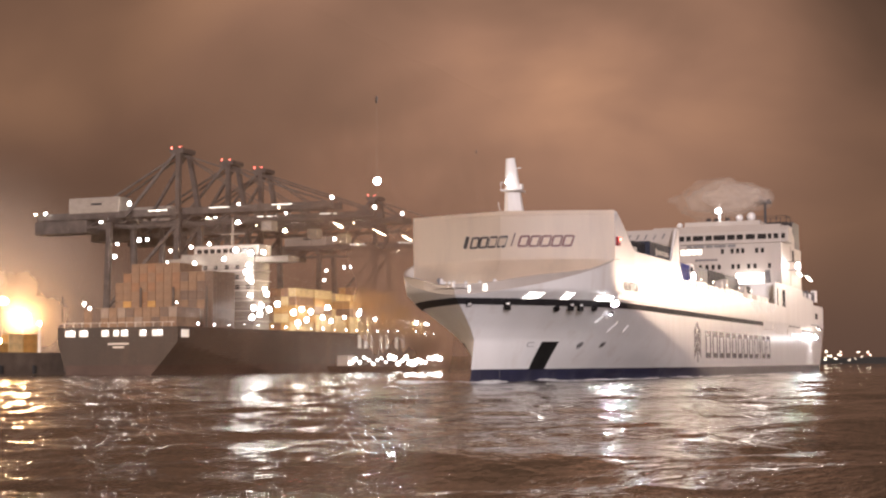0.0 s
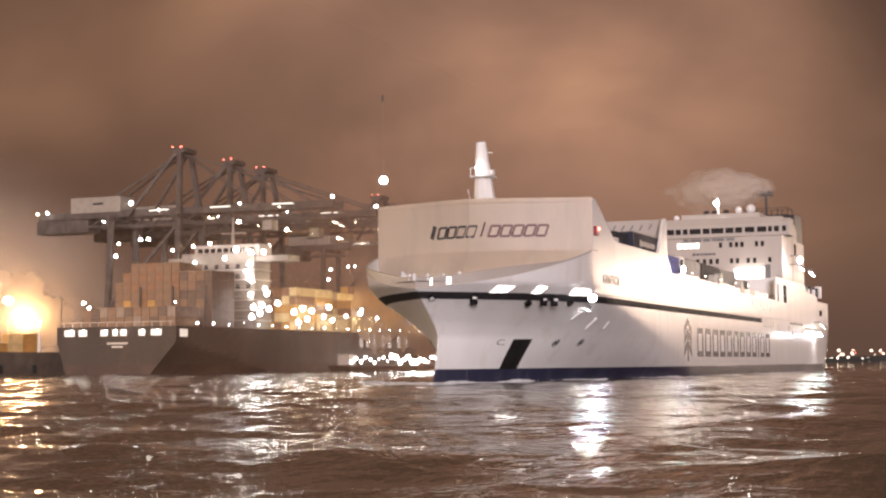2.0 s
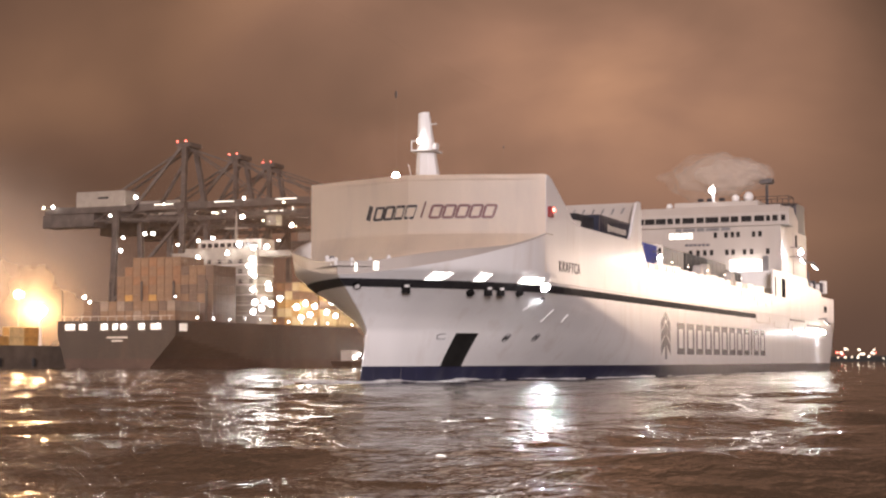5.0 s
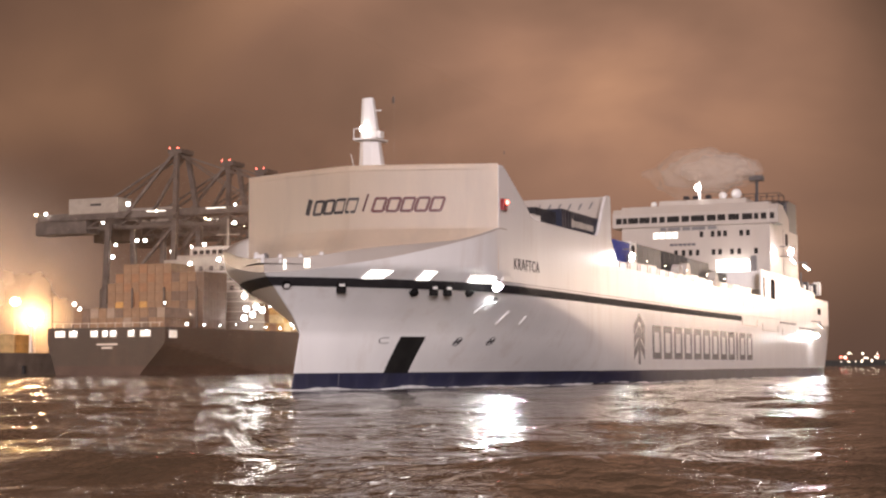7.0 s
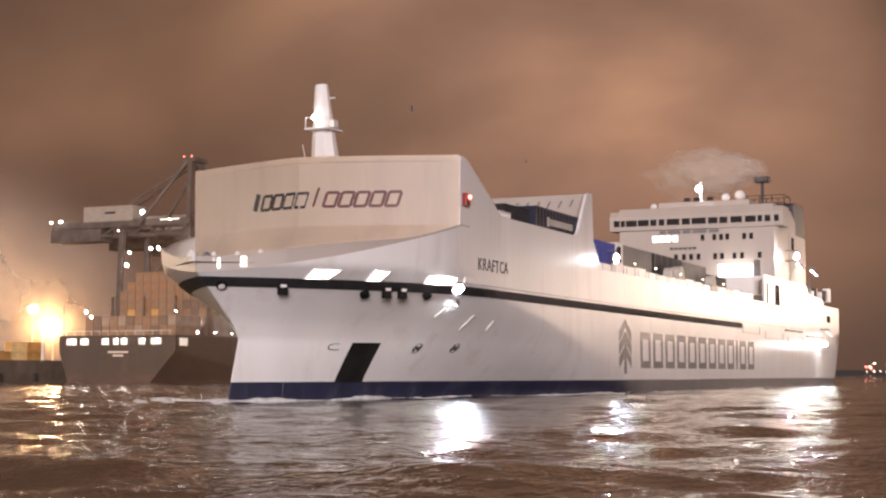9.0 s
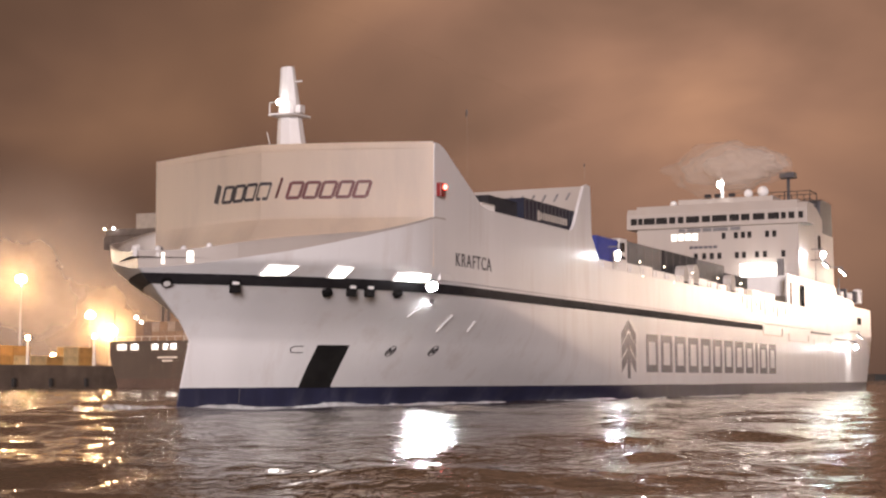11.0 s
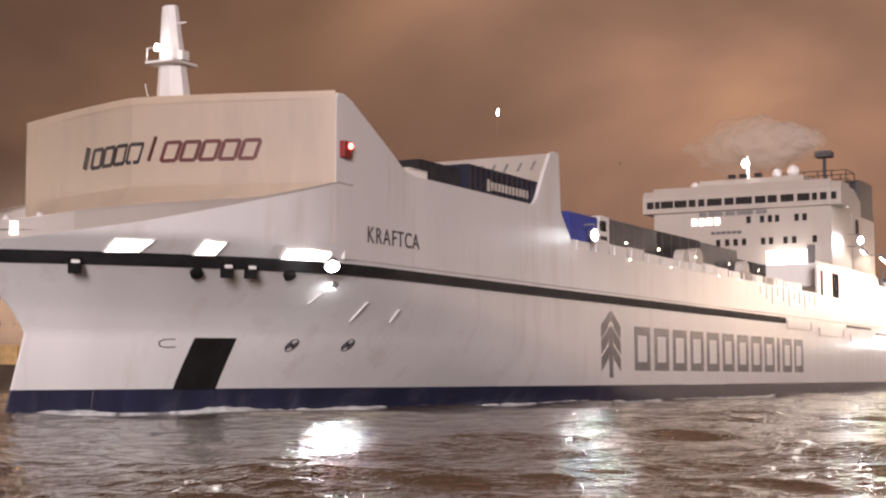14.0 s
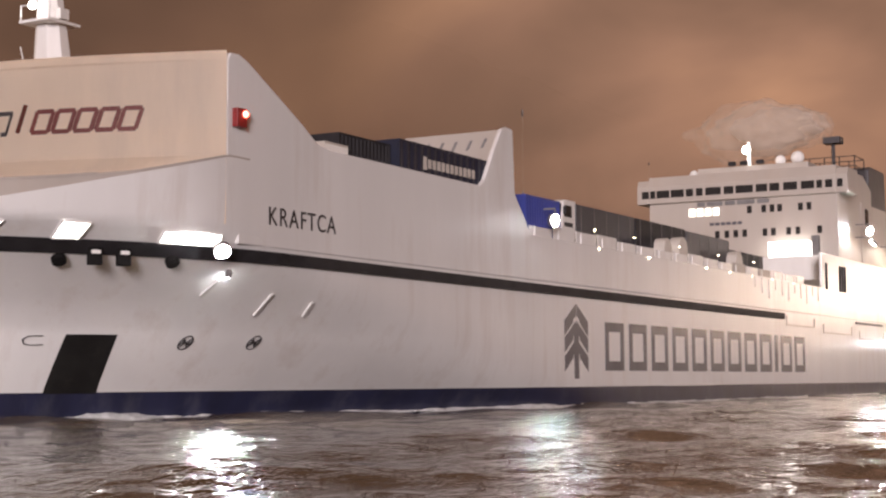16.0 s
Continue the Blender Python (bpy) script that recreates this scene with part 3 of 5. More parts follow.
# the company's tree sign: a stem and three stacked chevrons
bm = B()
y0, y1 = HALF_BEAM - 0.01, HALF_BEAM + 0.02
cx = -66.3
prism(bm, [(cx - 0.45, 2.2), (cx + 0.45, 2.2), (cx + 0.45, 6.6), (cx - 0.45, 6.6)], y0, y1)
part("tree_stem", bm, LETTER, ship)
for zb, zt in ((6.35, 8.1), (4.85, 6.75), (3.4, 5.3)):
    for s in (1, -1):
        o = [(cx + s * 0.06, zt), (cx + s * 2.25, zt - 1.35), (cx + s * 2.25, zt - 2.55), (cx + s * 0.62, zt - 1.45), (cx + s * 0.62, zt - 1.2), (cx + s * 0.06, zt - 0.95)]
        part("tree_branch", prism(B(), o, y0, y1 + 0.004), LETTER, ship)

# the line's name on the wave wall: slanted plain strokes, one of them red
SIGN_SPAN = (-5.55, 8.1)
SIGN_TALL = {0: (0.0, 1.4), 5: (0.0, 1.55)}   # foot and top of the taller strokes
for i in range(11):
    step = (SIGN_SPAN[1] - SIGN_SPAN[0]) / 11
    ya, yb = SIGN_SPAN[0] + i * step + 0.14, SIGN_SPAN[0] + (i + 1) * step - 0.14
    foot, top = SIGN_TALL.get(i, (0.0, 1.15))
    bold = i in (0, 5)
    bm = B()

    def on_wall(y, z):
        return Vector((wall_x(y + 0.32 * z) + 0.035, y + 0.32 * z, 15.95 + z))
    if bold:
        ym = (ya + yb) / 2
        segs = [((ym, foot), (ym, top))]
    else:
        segs = [((ya, foot), (ya, top)), ((ya, 1.15), (yb, 1.15)), ((ya, 0), (yb, 0)), ((yb, 0), (yb, 1.15))]
    for a, b in segs:
        beam(bm, on_wall(*a), on_wall(*b), 0.04, 0.5 if bold else 0.24)
    part("line_sign", bm, REDPAINT if i >= 5 else LETTERDARK, ship, "dark red slanted sign on the wave wall" if i >= 5 else "black slanted sign on the wave wall")

# port light box and lamp
boxp = part("side_light", box(B(), (-21.75, HALF_BEAM + 0.1, 16.5), (0.9, 0.5, 1.05)), REDBOX, ship, "red port side light in its box", bevel=0.05)
part("red_lamp", ball(B(), (-21.98, HALF_BEAM + 0.36, 16.72), 0.2, 10), L_RED, boxp)

# foremast
bm = B()
beam(bm, (-20.2, 0.6, 19.6), (-20.2, 0.15, 26.8), 2.4, 2.0, 8, 0.45)
mast = part("foremast", bm, WALLWHITE, ship, "white tapered foremast with a small platform", bevel=0.04)
bm = box(B(), (-20.0, 0.5, 22.85), (2.6, 2.3, 0.16))
box(bm, (-19.9, 1.55, 23.3), (0.7, 0.4, 0.6))
part("platform", bm, WALLWHITE, mast)
for y in (-0.6, 1.6):
    part("rail_post", beam(B(), (-18.8, y, 22.9), (-18.8, y, 23.8), 0.06), WALLWHITE, mast)
part("rail", beam(B(), (-18.8, -0.6, 23.8), (-18.8, 1.6, 23.8), 0.06), WALLWHITE, mast)
part("yard_arm", beam(B(), (-20.2, 0.2, 25.6), (-20.2, 1.5, 25.6), 0.1), WALLWHITE, mast)
part("whip_aerial", beam(B(), (-19.6, -0.9, 20.0), (-19.4, -1.2, 21.6), 0.05), WALLWHITE, mast)
part("mast_light", ball(B(), (-18.9, 0.2, 23.8), 0.24, 10), L_COOL, mast, "white masthead light")
for x, y in ((-0.4, 0.0), (-1.6, 1.2), (-3.0, 2.6), (-4.2, 4.2), (-1.6, -1.2), (-3.0, -2.6), (-5.0, -4.0)):
    bm = B()
    z = table(RAIL, x)
    beam(bm, (x - 0.6, y * 0.8, 10.4), (x - 0.6, y * 0.8, z + 0.2), 0.3, sides=8)
    ball(bm, (x - 0.6, y * 0.8, z + 0.2), 0.22, 8)
    part("mooring_bollard", bm, WALLWHITE, ship)


# ---- bridge house ----
FX = -146.5
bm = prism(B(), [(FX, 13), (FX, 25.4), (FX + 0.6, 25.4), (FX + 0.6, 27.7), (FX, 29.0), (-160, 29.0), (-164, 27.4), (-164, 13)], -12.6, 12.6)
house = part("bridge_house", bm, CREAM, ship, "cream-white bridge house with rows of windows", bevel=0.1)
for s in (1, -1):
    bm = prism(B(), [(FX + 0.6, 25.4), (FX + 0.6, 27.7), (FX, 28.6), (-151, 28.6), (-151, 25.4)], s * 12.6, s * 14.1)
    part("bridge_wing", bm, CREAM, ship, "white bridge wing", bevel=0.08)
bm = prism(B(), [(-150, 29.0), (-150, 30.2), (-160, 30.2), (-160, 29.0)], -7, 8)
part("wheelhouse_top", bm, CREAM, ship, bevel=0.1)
for a, b in ((-13.4, -12.4), (-12.2, -11.5), (-11.3, -9.5), (-9.3, -7.5), (-7.2, -6.2), (-5.8, -4.9), (-4.5, -2.4), (-2.0, -0.7), (-0.4, 1.9), (2.3, 3.8), (4.1, 5.4), (5.9, 7.7), (8.2, 9.9), (10.2, 10.9), (11.3, 12.2), (12.8, 13.5)):
    part("window", box(B(), (FX + 0.62, (a + b) / 2, 26.6), (0.08, b - a, 1.0)), GLASS, house)
for a, b in ((-5.8, -4.8), (-4.5, -2.4), (-2.0, -0.7), (-0.4, 1.9), (2.3, 3.8)):
    part("lower_window", box(B(), (FX + 0.1, (a + b) / 2, 24.98), (0.2, b - a, 0.55)), DECKGREY, house)
for i, y in enumerate((-6.6, -5.5, -4.4, -3.3)):
    part("window", box(B(), (FX + 0.02, y, 23.95), (0.1, 0.8, 1.0)), L_WINDOW, house, "lit cabin window")
for y in (1.2, 3.1, 4.2, 5.2, 7.9, 9.0):
    part("window", box(B(), (FX + 0.02, y, 23.95), (0.1, 0.6, 0.95)), GLASS, house)
for y in (-3.2, -1.9, -0.7, 0.5, 3.2, 4.3, 6.3, 7.5, 10.3):
    part("window", box(B(), (FX + 0.02, y, 20.9), (0.1, 0.6, 0.95)), GLASS, house)
for i in range(6):
    part("notice_bar", box(B(), (FX + 0.02, -3.9 + i * 0.75, 22.3), (0.06, 0.6, 0.4)), LETTER, house)
# the bay is one glowing box, in place of lamps inside it
bay = part("glowing_bay", box(B(), (FX + 0.6, 6.6, 18.4), (1.4, 5.2, 2.0)), L_BAY, house, "glaring white bay under the bridge, glowing itself for the light within")
part("bay_post", box(B(), (FX + 1.6, 10.2, 18.2), (0.8, 0.9, 3.6)), DECKGREY, house, bevel=0.05)
part("bay_wall", box(B(), (FX + 4, 6.5, 15.8), (0.4, 11, 3.0)), WALLWHITE, house)
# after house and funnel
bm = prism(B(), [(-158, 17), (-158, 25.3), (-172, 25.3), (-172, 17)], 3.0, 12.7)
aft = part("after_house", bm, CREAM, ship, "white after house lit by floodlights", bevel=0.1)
bm = prism(B(), [(-164, 25.3), (-164.5, 30.5), (-166, 31.0), (-173.5, 31.0), (-174, 25.3)], 5.5, 12.2)
part("funnel", bm, FUNNEL, ship, "dark funnel casing", bevel=0.15)
part("door", box(B(), (-160.6, 12.75, 23.5), (1.6, 0.1, 2.2)), GLASS, aft)
bm = B()
for y in np.linspace(2, 12, 6):
    for x in (-158, -163):
        beam(bm, (x, y, 29.0), (x, y, 31.6), 0.12)
for z in (30.3, 31.6):
    for x in (-158, -163):
        beam(bm, (x, 2, z), (x, 12, z), 0.1)
    for y in (2, 12):
        beam(bm, (-158, y, z), (-163, y, z), 0.1)
part("monkey_rail", bm, STRAKE, ship)
bm = B()
beam(bm, (-172, 5.5, 29), (-172, 5.5, 35.8), 0.5, sides=8)
box(bm, (-172, 5.5, 36.0), (2.2, 2.4, 0.9))
part("exhaust_pipe", bm, FUNNEL, ship, "dark exhaust pipe with a cowl")
radar = part("radar_mast", beam(B(), (-150.5, 0, 30.2), (-150.5, 0, 33.4), 0.6, sides=8, taper=0.5), WALLWHITE, ship)
part("range_light", ball(B(), (-149.4, 0, 32.2), 0.54, 10), L_COOL, radar, "white range light")
for y, z, r in ((3.5, 31.0, 0.7), (5.8, 31.2, 0.9), (-8.6, 29.9, 0.6)):
    bm = ball(B(), (-153, y, z), r, 10)
    beam(bm, (-153, y, 29), (-153, y, z), 0.25, sides=6)
    part("aerial_dome", bm, WALLWHITE, ship)
for y in (-2, -0.4, 1.8):
    part("deck_locker", box(B(), (-149.5, y, 30.5), (0.7, 0.9, 0.5)), STRAKE, ship)
# grilles in the side, aft
for x in (-140.0, -146.2, -147.4, -148.6):
    part("vent_grille", box(B(), (x, HALF_BEAM + 0.02, 14.5), (0.75, 0.06, 3.2)), DARK, ship)
part("stern_port", box(B(), (-193, HALF_BEAM + 0.02, 12.2), (3.4, 0.06, 1.2)), DARK, ship)
for x, z in ((-160, 9.2), (-178, 8.6)):
    part("side_fender", box(B(), (x, HALF_BEAM + 0.1, z), (14, 0.2, 0.25)), DECKGREY, ship)
# clutter aft of the funnel
rng = random.Random(11)
for x in (-176, -179, -182, -185.5, -190, -195, -199):
    h = rng.uniform(1.0, 2.6)
    part("deck_gear", box(B(), (x, 11.5, 15.6 + h / 2), (rng.uniform(1, 2.2), 1.2, h)), rng.choice([DECKGREY, FUNNEL, WALLWHITE]), ship, bevel=0.05)
bm = B()
beam(bm, (-187, 10.5, 15.5), (-187, 10.5, 19.5), 0.25, sides=6)
part("ensign_staff", bm, DECKGREY, ship)

# floodlights along the side, on short arms
for x, y, z, r, d, m in ((-155.3, 14.4, 21.2, 0.47, (0.5, 0.85, -0.25), L_FLOOD), (-155.0, 14.8, 19.5, 0.55, (0.3, -0.75, -0.9), L_SIDE), 
                         (-168.0, 14.8, 19.2, 0.75, (0.2, -0.7, -0.8), L_SIDE), (-184.5, 13.6, 7.5, 0.33, (0.8, 0.5, -0.3), L_FLOOD),
                         (-184.0, 14.4, 9.2, 0.6, (0.1, -0.7, -0.8), L_SIDE), (-61.0, 13.5, 14.3, 0.42, (0.18, 0.98, -0.1), L_FLOOD),):
    lamp = flood_disc((x, y, z), d, r, ship, "white side floodlight on an arm", m)
    bm = B()
    beam(bm, (x, HALF_BEAM - 0.2, z + 0.9), (x, y, z + 0.9), 0.14)
    beam(bm, (x, y, z + 0.9), (x, y, z), 0.1)
    part("lamp_arm", bm, DECKGREY, lamp)
for x in (-71, -82, -97, -104, -111, -118, -126):
    part("deck_edge_lamp", ball(B(), (x, HALF_BEAM + 0.08, 12.85), 0.06, 8), L_WARM, ship)
rng = random.Random(31)
for i in range(17):
    x = -59.5 - i * 4.3
    part("stanchion", box(B(), (x, HALF_BEAM - 0.28, 13.4), (0.12, 0.12, 0.8)), WHITE, ship)
for i in range(17):
    x = -60.6 - i * 4.3
    h = rng.uniform(0.72, 1.05)
    part("rail_panel", box(B(), (x, HALF_BEAM - 0.34, 13.05 + h / 2), (4.0, 0.06, h)), rng.choice([WHITE, CREAM, WHITE]), ship)
for x in (-70.5, -79, -90, -101, -112):
    part("deck_lamp", ball(B(), (x, HALF_BEAM - 0.1, 14.4), 0.07, 8), L_WARM, ship)
part("waterline_plate", box(B(), (-92, HALF_BEAM + 0.03, 1.6), (13, 0.08, 0.18)), WALLWHITE, ship)


# ---- what the ship carries ----
def corrugated(bm, c, s, ribs=14):
    """A freight container's shell in one piece, ribbed along its long sides, with raised top and bottom rails."""
    x, y, z = c
    l, w, h = s
    plan = []
    for side in (1, -1):
        k = ribs * 4
        for i in range(k + 1):
            u = (-l / 2 + l * i / k) * side
            deep = 0.0 if i in (0, 1, k - 1, k) or (i % 4) in (0, 1) else 0.08
            plan.append((x + u, y - side * (w / 2 - deep)))
    flat = [(px, y + math.copysign(w / 2, py - y)) for px, py in plan]
    rows = []
    for zz, pl in ((-h / 2, flat), (-h / 2 + 0.16, flat), (-h / 2 + 0.18, plan), (h / 2 - 0.14, plan), (h / 2 - 0.12, flat), (h / 2, flat)):
        rows.append([(px, py, z + zz) for px, py in pl])
    vs = [[bm.verts.new(p) for p in r] for r in rows]
    n = len(plan)
    for a, b in zip(vs, vs[1:]):
        for i in range(n):
            j = (i + 1) % n
            bm.faces.new((a[i], a[j], b[j], b[i]))
    bm.faces.new(vs[0][::-1])
    bm.faces.new(vs[-1])
    return bm


def ship_container(x, y, z, l, h, mat, label, w=2.44):
    ob = thing("freight_container", label, "container", "containers on the ship")
    part("shell", corrugated(B(), (0, 0, h / 2), (l, w, h)), mat, ob)
    for e in (1, -1):
        part("door", box(B(), (e * l / 2, 0.0, h / 2), (0.05, w - 0.3, h - 0.3)), mat, ob)
    riders.append((ob, pose(x, y, z)))
    return ob


first = ship_container(-45.9, 11.2, 15.05, 12.6, 2.8, NAVYBOX, "navy blue freight container with pale lettering, on the ship")
for i in range(12):
    part("company_sign", box(B(), (3.0 - i * 0.62, 1.24, 1.55), (0.42, 0.03, 0.62 if i else 0.9)), PALE, first)
ship_container(-36.4, 10.6, 14.85, 6.1, 2.6, STRAKE, "dark freight container behind the bow wall")
ship_container(-32.6, 10.9, 14.3, 2.6, 2.3, PALE, "pale rounded tank container on the foredeck")
ship_container(-61.8, 10.9, 13.1, 6.1, 3.1, BLUEBOX, "bright blue freight container lit by a floodlight")


def trailer(x, l, mat, label, h=3.6):
    ob = thing("semi_trailer", label, "trailer", "trailers on the ship's deck")
    bm = box(B(), (0, 0, 1.1 + (h - 1.1) / 2), (l, 2.5, h - 1.1))
    part("body", bm, mat, ob, bevel=0.06)
    bm = box(B(), (0, 0, 0.98), (l * 0.96, 1.0, 0.2))
    part("chassis", bm, STRAKE, ob)
    for u in (-l / 2 + 1.2, -l / 2 + 2.5, -l / 2 + 3.8, l / 2 - 2.0):
        for y in (1.0, -1.0):
            bm = B()
            beam(bm, (u, y - 0.17, 0.52), (u, y + 0.17, 0.52), 1.04, sides=14)
            part("wheel", bm, TYRE, ob)
    for k in range(5):
        part("strap", box(B(), (-l / 2 + 1 + k * (l - 2) / 4, 1.262, 1.1 + (h - 1.1) / 2), (0.07, 0.02, h - 1.2)), DECKGREY, ob)
    riders.append((ob, pose(x, 9.9, 13.0)))


trailer(-76.4, 12.6, NAVYBOX, "dark covered semi-trailer on the weather deck")
trailer(-89.4, 12.6, STRAKE, "black covered semi-trailer on the weather deck")
trailer(-102.4, 12.6, FUNNEL, "dark grey semi-trailer on the weather deck", 3.5)
trailer(-114.6, 11.0, STRAKE, "low dark semi-trailer on the weather deck", 2.6)
for x, r in ((-88.0, 1.0), (-92.0, 1.2), (-108.4, 1.1)):
    ob = thing("tank_drum", "pale round tank lashed on the weather deck", "tank", "tanks on the ship")
    bm = B()
    beam(bm, (0, -0.55, r + 0.1), (0, 0.55, r + 0.1), 2 * r, sides=24)
    part("shell", bm, PALE, ob, bevel=0.08)
    part("cradle", box(B(), (0, 0, 0.1), (1.6, 1.1, 0.3)), STRAKE, ob)
    riders.append((ob, pose(x, 11.78, 13.0)))


def tractor(x):
    """A cab with its short chassis, parked across the lashing lanes."""
    ob = thing("tractor_unit", "white terminal tractor with dark windows, lit by a floodlight", "truck")
    bm = prism(B(), [(-1.3, 0.9), (1.2, 0.9), (1.35, 1.7), (1.0, 3.3), (0.6, 3.5), (-1.3, 3.5)], -1.2, 1.2)
    cab = part("cab", bm, WALLWHITE, ob, bevel=0.08)
    part("side_window", prism(B(), [(-0.5, 2.1), (0.95, 2.1), (0.75, 3.05), (-0.5, 3.05)], 1.2, 1.215), GLASS, cab)
    part("windscreen", prism(B(), [(1.27, 2.05), (1.31, 2.06), (1.08, 3.15), (1.04, 3.14)], -1.05, 1.05), GLASS, cab)
    part("door_stripe", box(B(), (0.1, 1.208, 1.5), (1.6, 0.015, 0.35)), STRAKE, cab)
    part("mirror", box(B(), (1.15, 1.36, 2.6), (0.1, 0.25, 0.6)), STRAKE, cab)
    part("chassis", box(B(), (-2.0, 0, 0.85), (3.0, 0.9, 0.25)), STRAKE, ob)
    part("tank", box(B(), (-2.0, 0.85, 0.85), (1.0, 0.5, 0.6)), PALE, ob, bevel=0.1)
    for u in (0.5, -2.9):
        for y in (1.0, -1.0):
            bm = B()
            beam(bm, (u, y - 0.17, 0.52), (u, y + 0.17, 0.52), 1.04, sides=14)
            part("wheel", bm, TYRE, ob)
    riders.append((ob, pose(x, 10.9, 13.0)))


tractor(-66.6)

# foam along the waterline
rng = random.Random(5)
for i in range(110):
    x = -5.2 - (i / 110) ** 1.5 * 165
    bm = B()
    near_stem = i < 16
    for k in range(rng.randint(1, 4)):
        s = (rng.uniform(0.25, 1.6), rng.uniform(0.06, 0.3), rng.uniform(0.02, 0.07) * (2.6 if near_stem or rng.random() < 0.12 else 1.0))
        bmesh.ops.create_icosphere(bm, subdivisions=2, radius=1, matrix=Matrix.Translation((rng.uniform(-1.0, 1.0), rng.uniform(-0.2, 0.5), 0)) @ Matrix.Diagonal((*s, 1)))
    for v in bm.verts:
        q = v.co * 2.2 + Vector((i * 3.1, 0, 0))
        v.co += Vector((noise.noise(q), noise.noise(q + Vector((0, 9, 0))), 0.35 * noise.noise(q + Vector((5, 0, 0))))) * 0.2
    part("bow_foam", bm, FOAM, ship, smooth=True, at=pose(x, half(x, 0.1) + 0.18, 0.05, 0, 0, math.degrees(math.atan2(half(x - 1, 0) - half(x + 1, 0), -2))))

# the broken bow wave on the far side of the stem
for x, y, l in ((-5.6, -1.2, 1.0), (-6.4, -2.6, 1.3), (-7.6, -4.4, 1.6), (-8.8, -6.2, 1.4), (-10.2, -8.0, 1.8), (-12.0, -10.0, 1.5), (-3.2, -3.6, 0.8), (-1.8, -5.0, 0.9)):
    bm = B()
    for k in range(5):
        size = (l * rng.uniform(0.4, 1.0), rng.uniform(0.15, 0.45), rng.uniform(0.08, 0.28))
        bmesh.ops.create_icosphere(bm, subdivisions=2, radius=1, matrix=Matrix.Translation((rng.uniform(-l, l), rng.uniform(-0.3, 0.3), 0)) @ Matrix.Diagonal((*size, 1)))
    for v in bm.verts:
        q = v.co * 2.4 + Vector((0, y * 3.1, 0))
        v.co += Vector((noise.noise(q), noise.noise(q + Vector((0, 9, 0))), 0.3 * noise.noise(q + Vector((5, 0, 0))))) * 0.2
    part("bow_foam", bm, FOAM, ship, smooth=True, at=pose(x, y, 0.06, 0, 0, 50))

# the low uneven crest of foam that runs along the side
bm = B()
rows = [[], [], [], []]
for i in range(330):
    x = -3.4 - i * 0.42
    q = Vector((x * 0.16, 3.0, 0))
    h = max(0.0, 0.16 + 0.42 * noise.noise(q) + 0.16 * noise.noise(q * 4.1) + 0.07 * noise.noise(q * 11.0)) * (1.0 if x > -70 else 0.7)
    w = 0.15 + 1.3 * h + 0.12 * noise.noise(q * 7.0)
    y = half(x, 0.1)
    for row, (dy, z) in zip(rows, ((-0.1, 0.0 + h), (0.12 * w, 0.03 + 0.95 * h), (0.5 * w, 0.04 + 0.45 * h), (w, -0.06))):
        row.append((x, y + dy, z))
sheet(bm, rows)
part("foam_crest", bm, FOAM, ship, "thin white foam crest along the waterline", smooth=True)


# ---- the far bank: quay, container ship, cranes ----
QY = -248.0
QZ = 6.1


def quay():
    ob = thing("quay", "dark concrete container quay with fenders", "quay")
    bm = B()
    box(bm, (-700, QY - 200, QZ / 2 - 1), (1500, 400, QZ + 2))
    part("quay_wall", bm, CONCRETE, ob, bevel=0.15)
    for i in range(40):
        part("fender", box(B(), (-60 - i * 14, QY + 0.3, 1.6), (1.2, 0.6, 2.2)), TYRE, ob)
    return tagged(ob, kind="structure")


quay()

CX0, CY0, CY1 = -347.0, -208.6, -245.6   # stern, river side and quay side of the moored ship
boxship = thing("container_ship", "black-hulled container ship moored at the quay, brightly lit", "ship")


def moored_hull(z0, z1):
    """Hull between two heights, from the transom to the raked bow."""
    bm = B()
    cy, hb = (CY0 + CY1) / 2, (CY0 - CY1) / 2
    rows = []
    for z in np.linspace(z0, z1, 13):
        k = max(0.0, min(1.0, z / 12.6))
        row = []
        xs = [0, 4, 8, 12, 16, 20, 24, 28, 32, 36, 40, 44, 48, 53, 60, 80, 140, 165, 185, 200, 212, 220, 226]
        for side in (1, -1):
            seq = xs if side == 1 else xs[::-1]
            for x in seq:
                e = min(1, max(0, (x - 150) / (66 + 12 * k)))
                w = hb * (1 - e ** (2.0 + 1.2 * k))
                edge = max(0.05, 8.6 - 0.16 * x)
                if x < 53 and z < edge:
                    w -= (8.0 if side == 1 else 3.0) * (1 - max(0.0, z) / edge) * (1 - x / 53)
                row.append((CX0 - min(x, 214 + 12 * k), cy + side * w, z))
        rows.append(row + [row[0]])
    sheet(bm, rows)
    bm.faces.new([v for v in bm.verts[-len(rows[0]):-1]])
    bmesh.ops.remove_doubles(bm, verts=bm.verts, dist=0.001)
    return bm


part("boot_top", moored_hull(-1.5, 2.6), HULLRED, boxship, "dull brown boot-top of the moored ship")
part("hull_plating", moored_hull(2.6, 12.6), HULLDARK, boxship, "black hull plating with rust stains")
